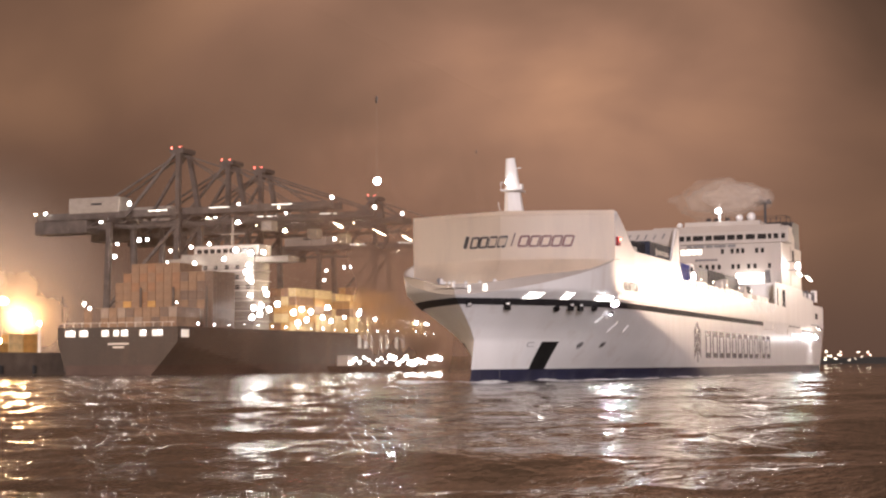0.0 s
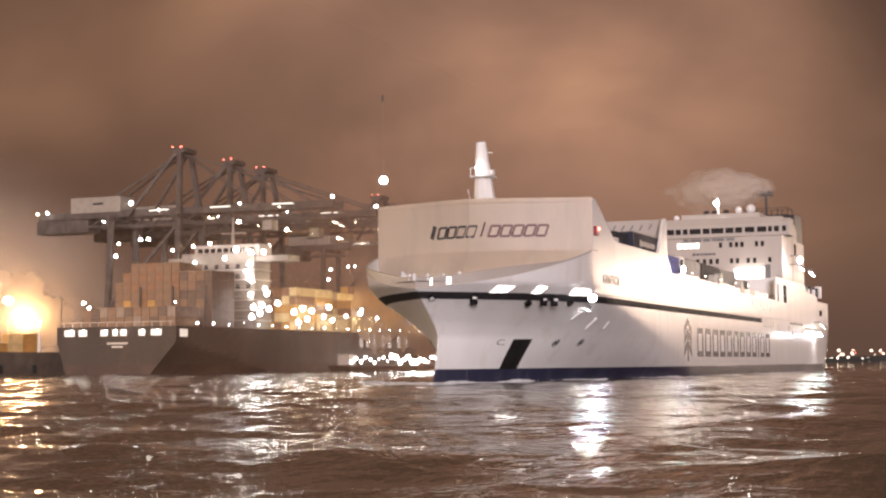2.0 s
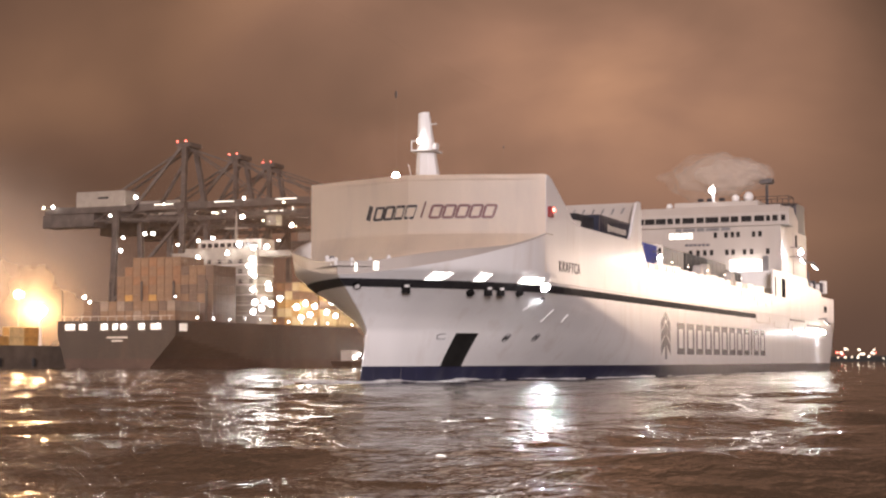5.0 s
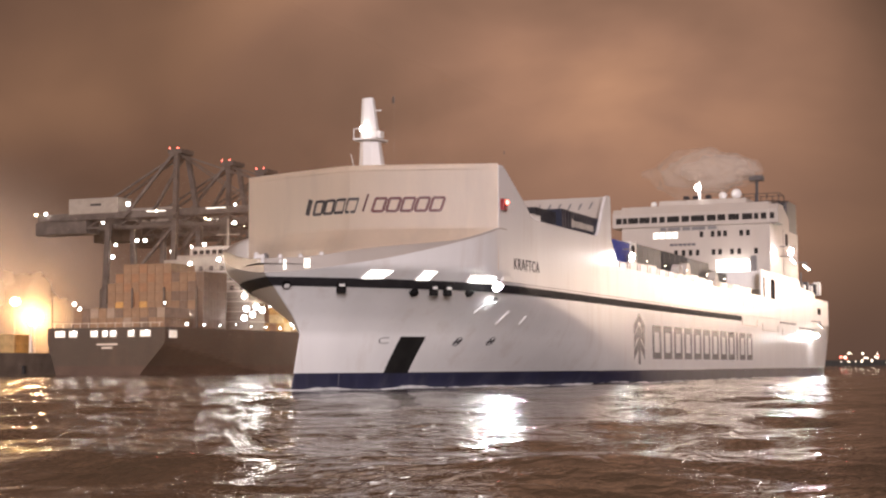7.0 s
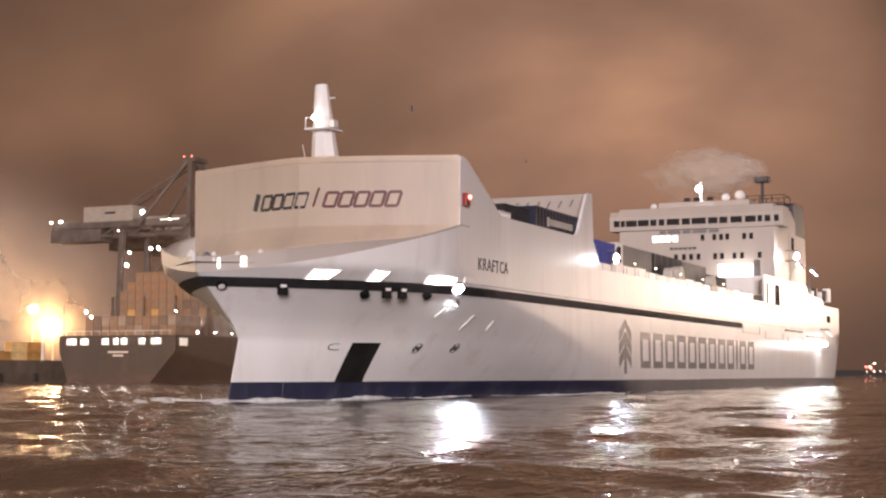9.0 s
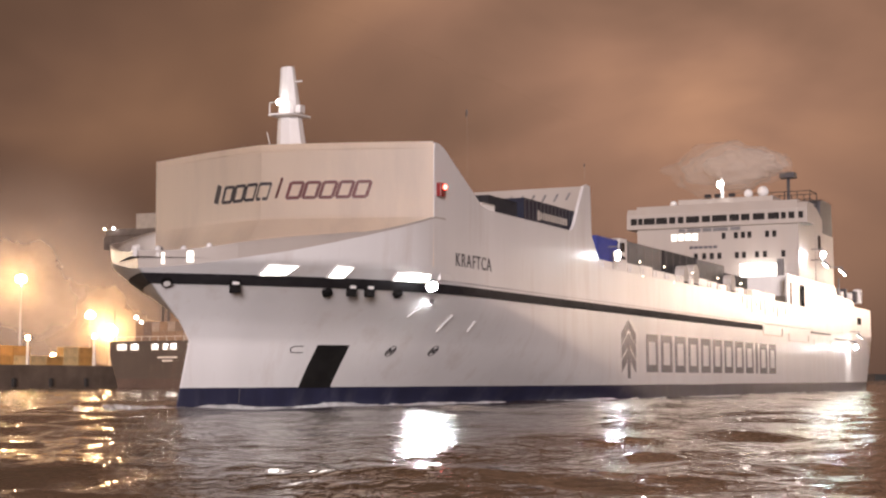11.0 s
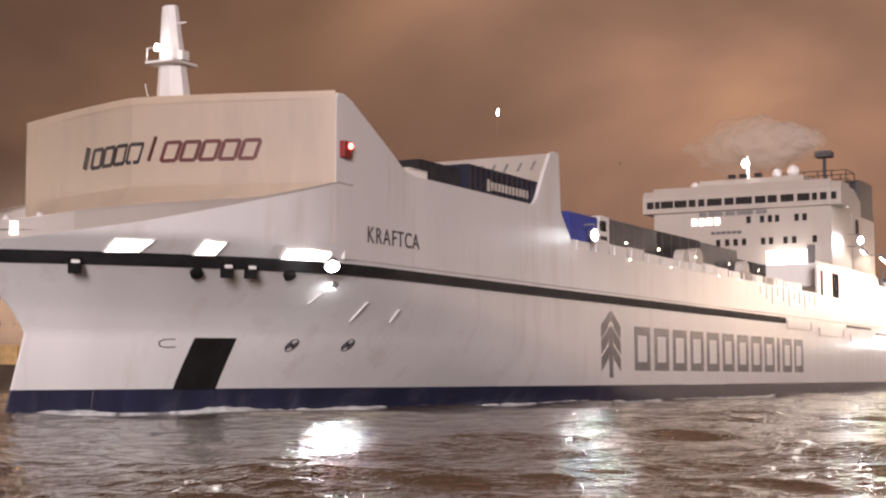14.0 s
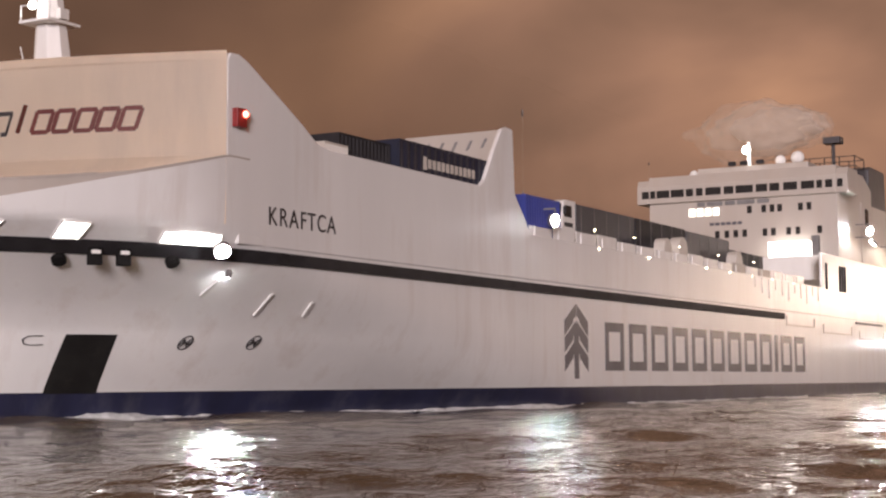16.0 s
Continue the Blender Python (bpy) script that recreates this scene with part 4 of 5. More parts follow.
# mooring deck openings in the transom and after quarter; panels glow for inner light
for y, w in ((-241.5, 3.2), (-237.3, 2.6), (-230.6, 2.2), (-227.2, 1.6), (-224.6, 2.0), (-219.0, 2.0), (-214.6, 3.2)):
    ob = part("mooring_opening", box(B(), (CX0 + 0.1, y, 11.0), (0.3, w, 1.7)), L_OPENING, boxship, "mooring opening in the transom, a panel glowing for the light within", bevel=0.25)
    part("opening_lamp", ball(B(), (CX0 + 0.35, y + 0.2 * w, 11.3), 0.32, 8), L_COOL, ob)
for x in (-350.5,):
    part("mooring_opening", box(B(), (x, CY0 + 0.1, 10.8), (3.4, 0.3, 2.0)), L_OPENING, boxship)
for k in range(3):
    part("stern_name_bar", box(B(), (CX0 + 0.12, -228 + k * 1.5, 8.2 - 0.9 * (k % 2)), (0.1, 3.4, 0.45)), PALE, boxship)
# the line's sign on the side: three plain white shapes
for x, w in ((-466, 12.0), (-481, 7.5), (-495, 8.5)):
    for dx in ((-0.42, 0.0, 0.42) if w > 10 else (-0.36, 0.36)):
        part("company_sign", box(B(), (x + dx * w, CY0 + 0.08, 10.0), (2.4, 0.2, 4.4)), WALLWHITE, boxship)

# house
hx = -404
bm = B()
box(bm, (hx - 5, -229.5, 24.2), (10, 25, 23.2))
dh = part("deckhouse", bm, DULL, boxship, "white deckhouse lit by floodlights", bevel=0.2)
bm = prism(B(), [(-227.1 - 20, 33.0), (-227.1 - 20, 34.6), (-227.1 + 21, 34.6), (-227.1 + 21, 33.0)], hx - 8, hx - 1)
bm.transform(Matrix(((0, 1, 0, 0), (1, 0, 0, 0), (0, 0, 1, 0), (0, 0, 0, 1))))
part("bridge_wing", bm, DULL, boxship)
part("wheelhouse", box(B(), (hx - 5, -227, 36.6), (8, 22, 3.4)), CREAM, boxship, bevel=0.2)
for i in range(9):
    part("window", box(B(), (hx - 0.98, -236 + i * 2.2, 36.6), (0.15, 1.6, 1.3)), GLASS, boxship)
for z in (31.6, 28.6, 25.6):
    for i in range(6):
        part("window", box(B(), (hx + 0.03, -237 + i * 3.6, z), (0.15, 1.3, 1.2)), GLASS, dh)
for z in (15.5, 18.5, 21.5, 24.5, 27.5, 30.5):
    part("deck_edge", box(B(), (hx - 4.2, -229.5, z), (10.4, 26.6, 0.25)), PALE, dh)
    part("deck_rail", box(B(), (hx + 0.95, -229.5, z + 1.1), (0.08, 26.4, 0.08)), PALE, dh)
part("funnel", box(B(), (hx - 16, -229, 30), (6, 7, 14)), FUNNEL, boxship, bevel=0.3)
bm = B()
beam(bm, (hx - 5, -227, 38), (hx - 5, -227, 47), 0.8, taper=0.5)
beam(bm, (hx - 5, -231, 42), (hx - 5, -223, 42), 0.4)
part("signal_mast", bm, DULL, boxship)

# containers on deck
CMATS = [material("container_" + n, c, 0.55, vary=0.2, scale=0.5, bump=0.0) for n, c in
         (("ochre", (0.42, 0.23, 0.07)), ("brown", (0.19, 0.115, 0.07)), ("rust", (0.21, 0.11, 0.06)), ("grey", (0.24, 0.18, 0.14)), ("dark", (0.12, 0.08, 0.06)), ("cream", (0.58, 0.43, 0.22)))]
END_ON = {}


def deck_box(x, y, z, m):
    if m not in END_ON:
        bm = corrugated(B(), (0, 0, 1.3), (12.2, 2.44, 2.56), 8)
        me = bpy.data.meshes.new("freight_container")
        bm.to_mesh(me)
        bm.free()
        me.materials.append(CMATS[m])
        END_ON[m] = me
    ob = new("freight_container", END_ON[m])
    ob.location = (x, y, z)
    names = ("ochre", "brown", "rust red", "grey", "dark", "cream")
    tagged(ob, names[m] + " corrugated freight container stacked on the moored ship", "container", "containers on the moored ship")


rng = random.Random(3)
for i in range(12):
    y = CY1 + 4.2 + i * 2.62
    for k in range(2):
        if i > 0:
            deck_box(-357, y, 12.7 + k * 2.6, rng.choice([1, 4, 3, 1]))
    for k in range((5, 6, 7, 7, 7, 7, 7, 7, 6, 6, 6, 6)[i]):
        m = rng.choice([1, 1, 2, 0, 1, 1, 2, 1]) if i < 8 else rng.choice([4, 4, 1])
        deck_box(-376, y, 12.7 + k * 2.6, m)
for bx, tall in ((-424, 5), (-437, 5), (-450, 3), (-463, 5), (-476, 6), (-489, 6), (-502, 4), (-516, 3)):
    for i in range(9, 13):
        y = CY1 + 3.6 + i * 2.55
        for k in range(max(1, tall + (-1 if rng.random() < 0.3 else 0))):
            deck_box(bx, y, 12.7 + k * 2.6, rng.choice([0, 0, 5, 0, 2, 1]))


# ---- shore cranes ----
def crane(x, name_label, apex=70.0, boomz=50.0, reach=52.0, rng=None):
    """A ship-to-shore gantry crane; its boom lies along y, over the moored ship."""
    ob = thing("gantry_crane", name_label, "crane", "cranes on the quay")
    yw, yl = QY - 3, QY - 28
    for lx in (-9, 9):
        for y, nm in ((yw, "leg"), (yl, "leg")):
            bm = B()
            beam(bm, (x + lx, y, QZ), (x + lx * 0.75, y, boomz), 1.7, 1.5)
            part("leg", bm, STEEL, ob, bevel=0.1)
        bm = B()
        beam(bm, (x + lx, yl, 20), (x + lx, yw, 20), 1.4)
        beam(bm, (x + lx, yl, 20), (x + lx * 0.75, yw, boomz - 3), 0.9)
        part("portal_beam", bm, STEEL, ob)
        bm = B()
        beam(bm, (x + lx * 0.75, yw, boomz), (x + lx * 0.35, yw - 2, apex), 1.5, 1.3)
        beam(bm, (x + lx * 0.75, yl + 6, boomz), (x + lx * 0.35, yw - 3, apex), 0.9)
        part("tower_leg", bm, STEEL, ob)
    for z in (14, boomz - 1):
        for y in (yw, yl):
            bm = B()
            beam(bm, (x - 9, y, z), (x + 9, y, z), 1.4)
            part("cross_beam", bm, STEEL, ob)
    for lx in (-3.2, 3.2):
        bm = B()
        beam(bm, (x + lx, yl - 30, boomz + 1), (x + lx, yw + reach, boomz + 1), 1.1, 2.2)
        part("boom_girder", bm, STEEL, ob)
        bm = B()
        for k in range(18):
            ya = yl - 28 + k * (reach + 52) / 18
            yb = ya + (reach + 52) / 18
            beam(bm, (x + lx, ya, boomz - 2.8 if k % 2 else boomz + 0.2), (x + lx, yb, boomz + 0.2 if k % 2 else boomz - 2.8), 0.4)
        beam(bm, (x + lx, yl - 28, boomz - 2.8), (x + lx, yw + reach, boomz - 2.8), 0.5)
        part("boom_truss", bm, STEEL, ob)
        bm = B()
        for t in (0.5, 0.95):
            beam(bm, (x + lx * 0.4, yw - 2, apex - 0.5), (x + lx, yw + reach * t, boomz + 2), 0.35)
        beam(bm, (x + lx * 0.4, yw - 3, apex - 0.5), (x + lx, yl - 10, boomz + 2), 0.6)
        part("stay", bm, STEEL, ob)
    bm = box(B(), (x, yw - 2.5, apex + 0.4), (7.5, 5, 1.4))
    part("apex_platform", bm, STEEL, ob)
    part("machine_house", box(B(), (x, yl - 8, boomz + 4.3), (8, 19, 5.0)), DULL, ob, "pale machine house on the crane, darkened for the weaker light there", bevel=0.15)
    part("machine_sign", box(B(), (x + 4.03, yl - 7, boomz + 4.6), (0.1, 4, 0.7)), STRAKE, ob)
    part("counterweight", box(B(), (x, yl - 21, boomz - 2.4), (7, 20, 4.2)), STEEL, ob, bevel=0.1)
    part("trolley_cab", box(B(), (x, yw + reach * 0.55, boomz - 4.5), (4, 3.5, 3.2)), DULL, ob, bevel=0.1)
    # lamps
    for dx, y, z, r, m in ((4.5, yl - 30, boomz + 2.2, 0.8, L_WARM), (4.8, yl - 26, boomz + 2.3, 1.0, L_COOL), (4.8, yl + 6, boomz + 4.2, 1.4, L_COOL), (4, yl + 16, boomz + 1.6, 0.7, L_WARM),
                           (4, yw + 20, boomz + 2.4, 0.9, L_COOL), (4, yw + 34, boomz + 0.6, 0.6, L_WARM), (4, yw + reach, boomz + 3.0, 1.2, L_COOL), (4, yw + 9, boomz - 1.5, 0.5, L_WARM),
                           (2.6, yw - 5, apex + 1.6, 0.5, L_RED), (2.6, yw - 2, apex + 1.6, 0.5, L_RED),
                           (8.5, yl + 4, boomz - 9, 1.0, L_COOL), (8.5, yl + 12, boomz - 8, 1.2, L_COOL), (8.5, yl + 15, boomz - 8, 1.2, L_COOL), (8.5, yl + 3, boomz - 13, 1.2, L_COOL)):
        part("crane_lamp", ball(B(), (x + dx, y, z), r * 0.44, 8), m, ob)
    # floods added facing away from the camera, to brighten the stacked containers
    for y in (yw + 28, yw + 52):
        flood_disc((x, y, boomz - 5), (0.12, -0.45, -0.88), 2.0, ob, "boom floodlight added facing away from view, brightening the containers", L_BOOM)
    flood_disc((x + 4.6, yw + 20, boomz - 3.4), (0.6, 0.7, -0.35), 0.5, ob, "small glaring floodlight over the river", L_RIVER)
    # strips that glow themselves, in place of lamplight on the walkways
    for k in range(3):
        part("glowing_walkway", box(B(), (x + 4.1, yw - 9 + k * 22, boomz + 1.6), (0.3, 7, 0.25)), L_WINDOW, ob)
    return ob


for x in (-424, -456, -479, -577):
    crane(x, "dark steel ship-to-shore gantry crane with lit boom")
    
# ---- lamps of the terminal ----
def lamp_mast(x, y, h, r, mat, label="sodium floodlight mast on the quay"):
    ob = thing("lamp_mast", label, "lamp", "lamp masts on the quay")
    part("pole", beam(B(), (x, y, QZ), (x, y, h), 0.9, sides=8, taper=0.6), PALE, ob)
    bm = B()
    beam(bm, (x, y, h), (x, y, h + 0.4), 3.2, sides=12)
    part("crown", bm, DECKGREY, ob)
    part("lamp", ball(B(), (x, y, h + 0.2), r, 12, 0.8), mat, ob)


for x, y, h, r in ((-557, -423, 31, 2.1), (-566, -419, 24, 3.4), (-461, -378, 40, 2.0), (-500, -395, 12, 1.2), (-470, -420, 22, 1.4), (-540, -410, 13, 1.3)):
    lamp_mast(x, y, h, r, L_HIGH)
lamp_mast(-324, -254, 13, 0.75, L_HIGH)
lamp_mast(-352, -255, 14, 0.6, L_HIGH)
lamp_mast(-296, -254, 13, 0.75, L_HIGH)


def mist_material(name, alpha, centre, size, scale=0.05, colour=(0.75, 0.64, 0.54, 1)):
    """Thin mist that thins out from its middle; lit by the lamps near it."""
    m = bpy.data.materials.new(name)
    m.use_nodes = True
    n, l = m.node_tree.nodes, m.node_tree.links
    n.clear()
    out = n.new("ShaderNodeOutputMaterial")
    mix = n.new("ShaderNodeMixShader")
    both = n.new("ShaderNodeMixShader")
    tr = n.new("ShaderNodeBsdfTransparent")
    df = n.new("ShaderNodeBsdfDiffuse")
    tl = n.new("ShaderNodeBsdfTranslucent")
    for k in (df, tl):
        k.inputs["Color"].default_value = colour
    both.inputs[0].default_value = 0.5
    tc = n.new("ShaderNodeTexCoord")
    mp = n.new("ShaderNodeMapping")
    mp.vector_type = "TEXTURE"
    mp.inputs["Location"].default_value = centre
    mp.inputs["Scale"].default_value = size
    gr = n.new("ShaderNodeTexGradient")
    gr.gradient_type = "QUADRATIC_SPHERE"
    no = n.new("ShaderNodeTexNoise")
    no.inputs["Scale"].default_value = scale
    no.inputs["Detail"].default_value = 4
    mr = n.new("ShaderNodeMapRange")
    mr.inputs["From Min"].default_value, mr.inputs["From Max"].default_value = 0.25, 0.75
    mr.inputs["To Min"].default_value, mr.inputs["To Max"].default_value = alpha * 0.6, alpha * 1.4
    mu = n.new("ShaderNodeMath")
    mu.operation = "MULTIPLY"
    mu.use_clamp = True
    l.new(tc.outputs["Object"], mp.inputs["Vector"])
    l.new(mp.outputs["Vector"], gr.inputs["Vector"])
    l.new(tc.outputs["Object"], no.inputs["Vector"])
    l.new(no.outputs["Fac"], mr.inputs["Value"])
    l.new(mr.outputs["Result"], mu.inputs[0])
    l.new(gr.outputs["Fac"], mu.inputs[1])
    l.new(mu.outputs[0], mix.inputs[0])
    l.new(df.outputs[0], both.inputs[1])
    l.new(tl.outputs[0], both.inputs[2])
    l.new(tr.outputs[0], mix.inputs[1])
    l.new(both.outputs[0], mix.inputs[2])
    l.new(mix.outputs[0], out.inputs[0])
    return m


def mist_layer(x, y, z, w, h, mat, turn, label):
    """An uneven layer of mist standing over the quay or the river."""
    bm = B()
    rows = []
    for k in range(13):
        row = []
        for i in range(25):
            u, v = (i / 24 - 0.5) * w, (k / 12 - 0.5) * h
            row.append((u, 5 * noise.noise(Vector((u * 0.03, v * 0.05, x))), v))
        rows.append(row)
    sheet(bm, rows)
    ob = part("mist_layer", bm, mat, smooth=True, at=pose(x, y, z, 0, 0, turn))
    return tagged(ob, label, "mist", "mist over the terminal", kind="stuff")


LAMPMIST = mist_material("lamp_mist", 0.7, (0, 0, 0), (75, 60, 55))
for x, y, z in ((-561, -421, 27), (-461, -378, 38)):
    for k, off in enumerate((7, 20)):
        mist_layer(x - off * 0.75, y - off * 0.65, z, 150, 110, LAMPMIST, -48, "thin mist glowing round the terminal's lamps")
# the brown of the port's light is put into this mist's colour
BANKMIST = mist_material("tinted_mist", 0.75, (0, 0, -25), (210, 60, 95), 0.03, (0.46, 0.30, 0.21, 1))
mist_layer(-400, -165, 45, 420, 90, BANKMIST, 0, "thin river mist before the moored ship, tinted brown for the port's light")

# quay block and masts added beside the camera's view, under the flank lamps
near = thing("unseen_near_quay", "dark concrete quay block added out of view under the flank's fill lamps", "quay")
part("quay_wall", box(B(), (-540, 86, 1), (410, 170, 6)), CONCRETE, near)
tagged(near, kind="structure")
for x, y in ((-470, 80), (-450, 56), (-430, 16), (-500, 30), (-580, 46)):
    ob = thing("lamp_mast", "tall floodlight mast added out of view for the flank's fill lamps", "lamp", "lamp masts on the near quay")
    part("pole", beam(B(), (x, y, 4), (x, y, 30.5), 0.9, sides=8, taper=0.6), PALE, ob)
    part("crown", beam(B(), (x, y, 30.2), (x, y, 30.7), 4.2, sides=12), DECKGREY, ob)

# masts added out of view under the bow's fill lamps
for x, y in ((-205, -257), (-120, -258)):
    ob = thing("lamp_mast", "tall floodlight mast added out of view for the bow's fill lamps", "lamp", "lamp masts on the quay")
    part("pole", beam(B(), (x, y, QZ), (x, y, 30.5), 0.9, sides=8, taper=0.6), PALE, ob)
    part("crown", beam(B(), (x, y, 30.2), (x, y, 30.7), 4.2, sides=12), DECKGREY, ob)

# stern rails and staff of the moored ship, and its refrigerated boxes
for k in range(13):
    part("rail_post", beam(B(), (CX0 - 0.3, CY1 + 2 + k * 2.75, 12.6), (CX0 - 0.3, CY1 + 2 + k * 2.75, 13.8), 0.12), PALE, boxship)
part("stern_rail", beam(B(), (CX0 - 0.3, CY1 + 1, 13.8), (CX0 - 0.3, CY0 - 1, 13.8), 0.12), PALE, boxship)
part("ensign_staff", beam(B(), (CX0 - 0.4, CY1 + 1.2, 12.6), (CX0 - 0.4, CY1 + 1.2, 21.0), 0.25), STEEL, boxship)
for k in range(4):
    part("lashing_post", beam(B(), (-366.5, CY1 + 3 + k * 10.4, 12.6), (-366.5, CY1 + 3 + k * 10.4, 24), 0.5), STEEL, boxship)
for x in (-436, -447, -466):
    ob = new("refrigerated_container", None)
    ob.location = (x, CY0 - 1.6, 12.7)
    tagged(ob, "cream refrigerated container with dark vents on the moored ship", "container", "refrigerated containers")
    part("shell", corrugated(B(), (0, 0, 2.6), (9.0, 2.44, 5.2), 6), CMATS[5], ob)
    for k in range(4):
        part("vent", box(B(), (-3.3 + k * 2.2, 1.24, 4.2), (0.8, 0.06, 0.7)), DARK, ob)

# yard boxes on the quay
for i in range(22):
    x = -356 + i * 6.6
    for k in range(rng.choice([1, 2, 2])):
        ob = new("freight_container", None)
        ob.location = (x, -262, QZ + k * 2.6)
        tagged(ob, "yellowish freight container on the quay under sodium light", "container", "containers on the quay")
        part("shell", corrugated(B(), (0, 0, 1.3), (6.1, 2.44, 2.56), 6), CMATS[rng.choice([0, 5, 5, 0])], ob)
        part("door", box(B(), (3.06, 0, 1.3), (0.05, 2.1, 2.2)), CMATS[0], ob)

# lamps on the moored ship and quay apron
def ship_lamp(x, y, z, r, mat):
    part("deck_lamp", ball(B(), (x, y, z), r * 0.48, 8), mat, boxship)


rng = random.Random(8)
for x in np.arange(-358, -540, -8.5):
    ship_lamp(x, CY0 - 0.4, 13.4 + rng.uniform(0, 0.6), rng.uniform(0.2, 0.6), L_COOL)
for x, y, z, r in ((-402, -236, 33, 1.1), (-402, -231, 38.6, 1.0), (-402, -222, 36.5, 1.7), (-402, -217, 35.5, 1.6), (-402, -217.6, 32, 1.6), (-403, -241, 30.5, 1.0), (-402.6, -219, 30, 1.4), (-402.4, -217, 27, 1.2),
                   (-412, -208, 18, 1.8), (-415, -208, 15, 1.6), (-372, -212, 17.5, 0.9), (-369, -216, 16.5, 0.8), (-351, -240, 19.2, 0.9), (-351, -238.2, 17.8, 0.8), (-352, -227, 14.4, 0.6), (-352, -212, 19, 0.5),
                   (-430, -207, 17, 1.5), (-436, -207, 16, 1.4), (-446, -207, 17.5, 1.2), (-458, -207, 20, 1.0), (-470, -207, 17.5, 1.3), (-520, -209, 17, 1.2), (-528, -211, 17, 0.9), (-402.5, -213, 35.5, 1.5), (-402.5, -218, 28, 1.6), (-402.5, -217.5, 23, 1.5), (-408, -216.6, 20, 1.7), (-410, -216.6, 25, 1.4), (-420, -207.6, 16, 1.6), (-402, -226, 34, 1.2)):
    ship_lamp(x, y, z, r, L_COOL)
for x, z in ((-387.3, 18.6), (-391.0, 17.0), (-395.2, 22.9), (-396.6, 18.4), (-401.9, 20.2), (-417.8, 19.2), (-424.0, 18.6), (-435.7, 20.2), (-386.3, 15.9), (-459.3, 18.9), (-509.3, 17.1)):
    ship_lamp(x, CY0 + 0.5, z, 1.7, L_COOL)
# a lit work boat alongside, low on the water
launch = thing("work_boat", "low work boat with glaring deck lamps beside the moored ship", "boat")
bm = prism(B(), [(-428, 0.2), (-426, 2.0), (-512, 2.0), (-508, 0.2)], -204, -197)
part("hull", bm, HULLDARK, launch, bevel=0.3)
part("wheelhouse", box(B(), (-432, -200, 3.6), (5, 4, 3.2)), CREAM, launch, bevel=0.2)
rng = random.Random(21)
for x in np.arange(-430, -508, -3.4):
    big = x < -458
    part("deck_lamp", ball(B(), (x, -197.5, 2.6 + rng.uniform(0, 2.2)), rng.uniform(0.4, 0.8) * (1.3 if big else 0.7), 8), L_COOL, launch)

# ---- the distance ----
bm = B()
rows = []
for k in range(61):
    g = radians(-40 + k * 1.6)
    r = 2300
    z = 9 + 5 * noise.noise(Vector((k * 0.35, 0, 0)))
    rows.append([(-r * math.cos(g), -r * math.sin(g), -1), (-r * math.cos(g), -r * math.sin(g), z), (-(r + 500) * math.cos(g), -(r + 500) * math.sin(g), z + 2)])
sheet(bm, rows)
tagged(part("far_bank", bm, LAND), "low dark river bank on the horizon", "river bank", kind="structure")
rng = random.Random(17)
bm1 = B()
bm2 = B()
for k in range(70):
    g = radians(rng.choice([rng.uniform(4.0, 8.2), rng.uniform(-4, 8.2)]))
    r = 2250
    ball(bm2 if rng.random() < 0.2 else bm1, (-r * math.cos(g), -r * math.sin(g), rng.uniform(4, 20)), rng.uniform(0.5, 1.4), 6)
tagged(part("far_lamps", bm1, L_FAR), "distant warm lamps on the far bank", "lamps", kind="stuff")
tagged(part("far_red_lamps", bm2, L_RED), "distant red lamps on the far bank", "lamps", kind="stuff")


# ---- funnel smoke, in rigid billows ----
def smoke_material(name, thin, thick):
    m = bpy.data.materials.new(name)
    m.use_nodes = True
    nt = m.node_tree
    n, l = nt.nodes, nt.links
    n.clear()
    out = n.new("ShaderNodeOutputMaterial")
    mix = n.new("ShaderNodeMixShader")
    tr = n.new("ShaderNodeBsdfTransparent")
    df = n.new("ShaderNodeBsdfDiffuse")
    df.inputs["Color"].default_value = (0.85, 0.76, 0.68, 1)
    tc = n.new("ShaderNodeTexCoord")
    no = n.new("ShaderNodeTexNoise")
    no.inputs["Scale"].default_value = 0.16
    no.inputs["Detail"].default_value = 2
    mr = n.new("ShaderNodeMapRange")
    mr.inputs["From Min"].default_value, mr.inputs["From Max"].default_value = 0.3, 0.7
    mr.inputs["To Min"].default_value, mr.inputs["To Max"].default_value = thin, thick
    l.new(tc.outputs["Object"], no.inputs["Vector"])
    l.new(no.outputs["Fac"], mr.inputs["Value"])
    l.new(mr.outputs["Result"], mix.inputs[0])
    tl = n.new("ShaderNodeBsdfTranslucent")
    tl.inputs["Color"].default_value = df.inputs["Color"].default_value
    both = n.new("ShaderNodeMixShader")
    l.new(df.outputs[0], both.inputs[1])
    l.new(tl.outputs[0], both.inputs[2])
    l.new(tr.outputs[0], mix.inputs[1])
    l.new(both.outputs[0], mix.inputs[2])
    l.new(mix.outputs[0], out.inputs[0])
    return m


SMOKE = [smoke_material("funnel_smoke_" + nm, a * 0.85, a * 1.15) for nm, a in (("veil", 0.14), ("body", 0.26), ("heart", 0.36))]
smoke = thing("funnel_smoke", "pale lumpy funnel smoke drifting above the bridge", "smoke")


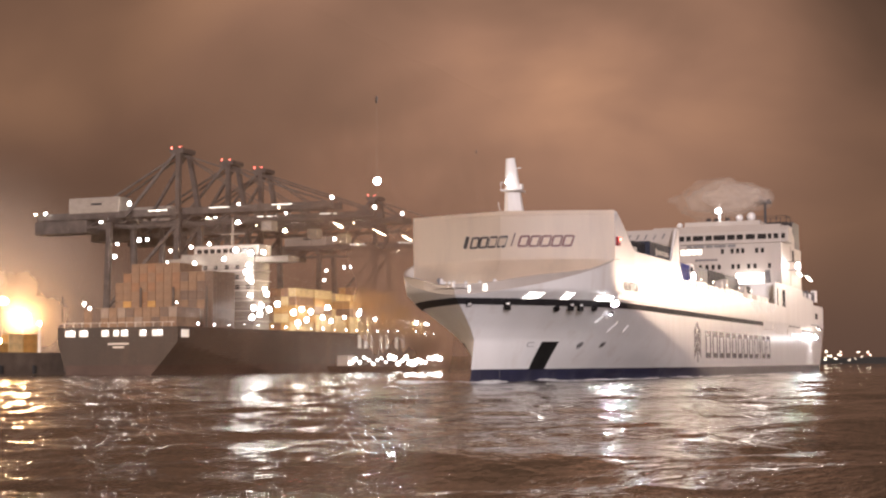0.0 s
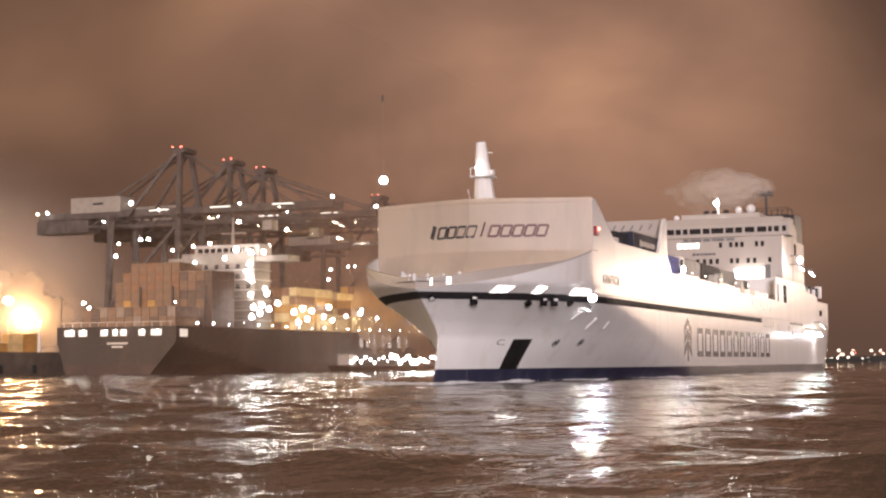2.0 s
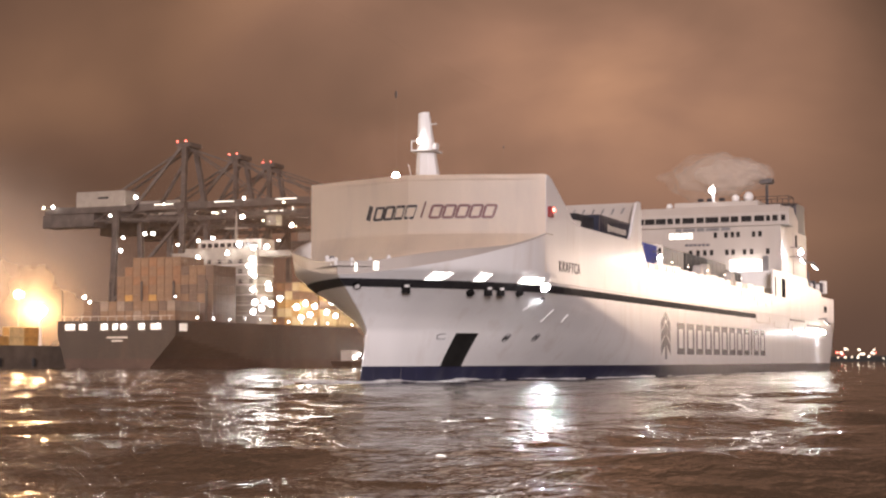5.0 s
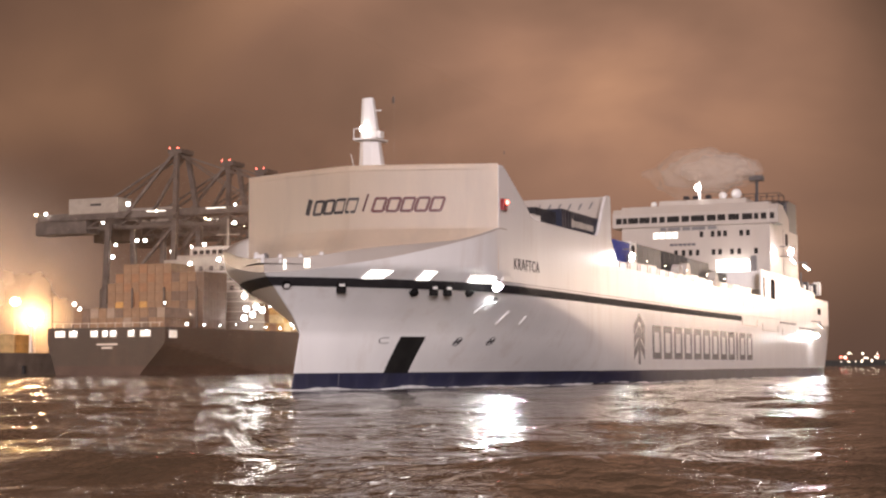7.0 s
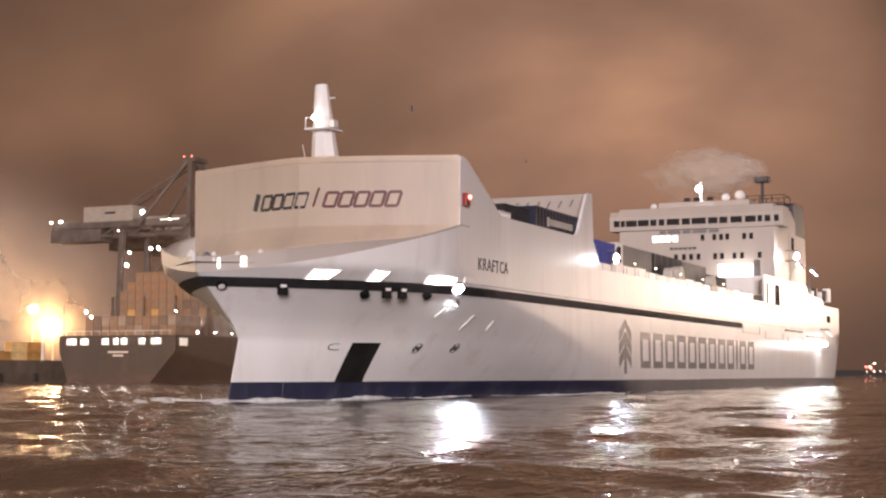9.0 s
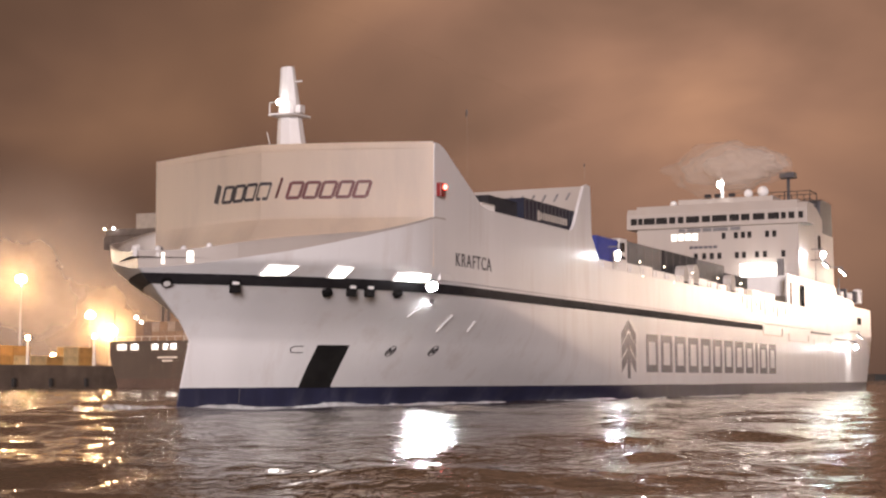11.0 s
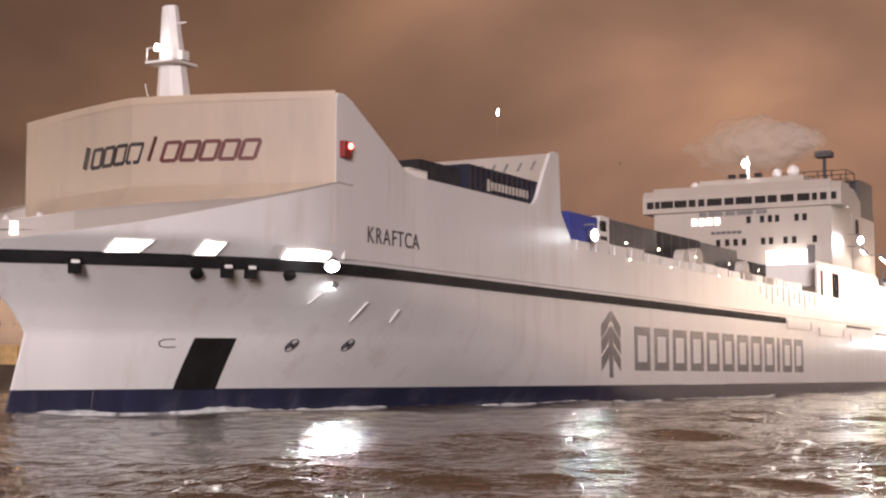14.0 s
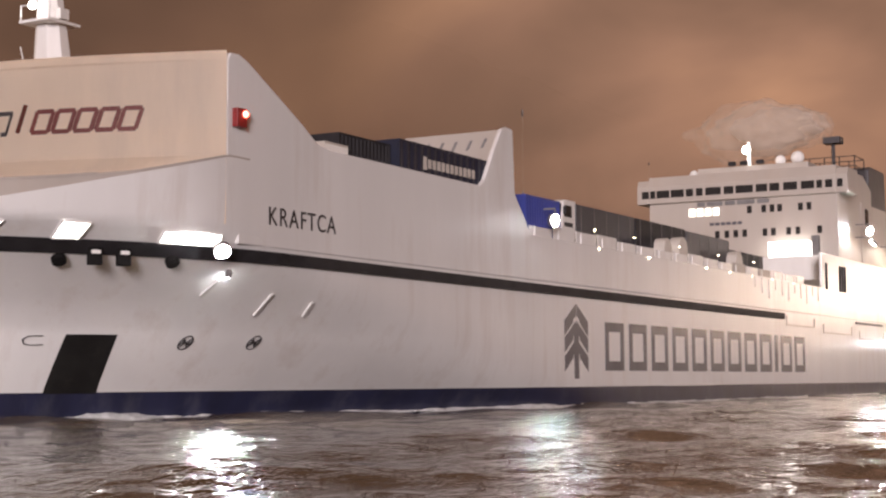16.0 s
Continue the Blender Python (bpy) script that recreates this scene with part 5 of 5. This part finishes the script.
def billow(i, mat, centre, reach):
    """A billow, slimmer towards the funnel's side; one shell of the plume."""
    bm = B()
    bmesh.ops.create_icosphere(bm, subdivisions=5, radius=1)
    for v in bm.verts:
        c = v.co.copy()
        swell = 1 - 0.30 * max(0.0, c.y) - 0.12 * max(0.0, -c.y)
        q = Vector((c.x * 1.2, c.y * 2.6, c.z * 1.5)) + Vector((i * 7.3, 0, 0))
        k = 1 + 0.28 * noise.noise(q) + 0.24 * abs(noise.noise(q * 1.7)) + 0.04 * noise.noise(q * 4.5)
        v.co = Vector((c.x * reach[0] * swell, c.y * reach[1], c.z * reach[2] * swell)) * k
    part("billow", bm, mat, smoke, smooth=True, at=pose(*centre))


billow(0, SMOKE[0], (-170, -4.0, 37.2), (4.2, 9.6, 4.4))
billow(1, SMOKE[1], (-170, -2.6, 37.6), (3.6, 7.8, 3.7))
billow(2, SMOKE[2], (-170, -1.4, 37.6), (2.8, 6.3, 2.7))


# ---- two poles added for unseen pylons far behind the terminal; turning flashes their beacons ----
def hazard_mast(x, y, tops, label):
    ob = thing("pylon_pole", label, "mast", "hazard masts beyond the terminal")
    part("pole", beam(B(), (x, y, QZ - 0.5), (x, y, max(tops) - 0.3), 0.06, sides=6, taper=0.5), PALE, ob)
    heads = []
    for z, r in tops.items():
        lamp = flood_disc((0, 0, 0), (1, 0, 0), r, ob, "white hazard beacon that flashes as it turns", L_FLOOD, "beacon")
        heads.append((lamp, x, y, z))
    return heads


low, high = hazard_mast(-757.4, -332, {101.5: 1.7, 146: 1.7}, "slender pole added for an unseen pylon, with two white hazard beacons")
beacons = [(low, 0.25, 1.52, 0.36), (high, 0.79, 1.4883, 0.08)]
beacons += [(h, 0.40, 1.004, 0.14) for h in hazard_mast(-1318, -478, {197: 1.3}, "distant slender pole added for an unseen pylon, with a white hazard beacon")]

# ---- what moves ----
SHIP_ROWS = [
    (0, pose(-154.19, -59.06, 0, 0, 0, 0.00)),
    (0.5, pose(-151.23, -58.26, 0, 0, 0, 0.00)),
    (1, pose(-148.27, -57.47, 0, 0, 0, 0.00)),
    (1.5, pose(-145.32, -56.70, 0, 0, 0, 0.00)),
    (2, pose(-142.39, -55.94, 0, 0, 0, 0.00)),
    (2.5, pose(-139.49, -55.19, 0, 0, 0, 0.00)),
    (3, pose(-136.61, -54.49, 0, 0, 0, 0.00)),
    (3.5, pose(-133.75, -53.86, 0, 0, 0, 0.00)),
    (4, pose(-130.92, -53.23, 0, 0, 0, 0.00)),
    (6.5, pose(-117.37, -49.58, 0, 0, 0, -0.09)),
    (7, pose(-114.66, -48.88, 0, 0, 0, -0.10)),
    (7.5, pose(-111.98, -48.17, 0, 0, 0, -0.11)),
    (8, pose(-109.41, -47.45, 0, 0, 0, -0.12)),
    (8.5, pose(-106.90, -46.86, 0, 0, 0, -0.06)),
    (9, pose(-104.49, -46.31, 0, 0, 0, 0.02)),
    (11.5, pose(-92.16, -44.00, 0, 0, 0, 0.77)),
    (12, pose(-89.37, -42.93, 0, 0, 0, 0.51)),
    (12.5, pose(-86.08, -41.78, 0, 0, 0, 0.22)),
    (13, pose(-82.75, -40.50, 0, 0, 0, -0.12)),
    (13.5, pose(-79.33, -39.39, 0, 0, 0, -0.28)),
    (14, pose(-75.89, -38.49, 0, 0, 0, -0.30)),
    (14.5, pose(-72.66, -37.64, 0, 0, 0, -0.30)),
    (15, pose(-69.61, -36.81, 0, 0, 0, -0.30)),
    (15.5, pose(-66.66, -35.98, 0, 0, 0, -0.30)),
    (16, pose(-63.80, -35.12, 0, 0, 0, -0.30)),
]


def motions():
    walk(ship, SHIP_ROWS)
    for ob, m in riders:
        walk(ob, [(t, s @ m) for t, s in SHIP_ROWS])
    walk(smoke, [(t, m @ pose(0, (8 - t) * 0.10, (t - 8) * 0.08)) for t, m in SHIP_ROWS])
    for (ob, x, y, z), first, period, wide in beacons:
        face = math.degrees(math.atan2(-y, -x))
        rows = []
        for k in range(161):
            off = abs((k / 10 - first + period / 2) % period - period / 2)
            rows.append((k / 10, pose(x, y, z, 0, 0, face + min(104.0, max(0.0, off - wide) * 820))))
        walk(ob, rows)
    walk(water, [(0, pose(0, 0, 0)), (8, pose(-7.0, 4.0, 0)), (16, pose(-14.0, 8.0, 0))])


motions()
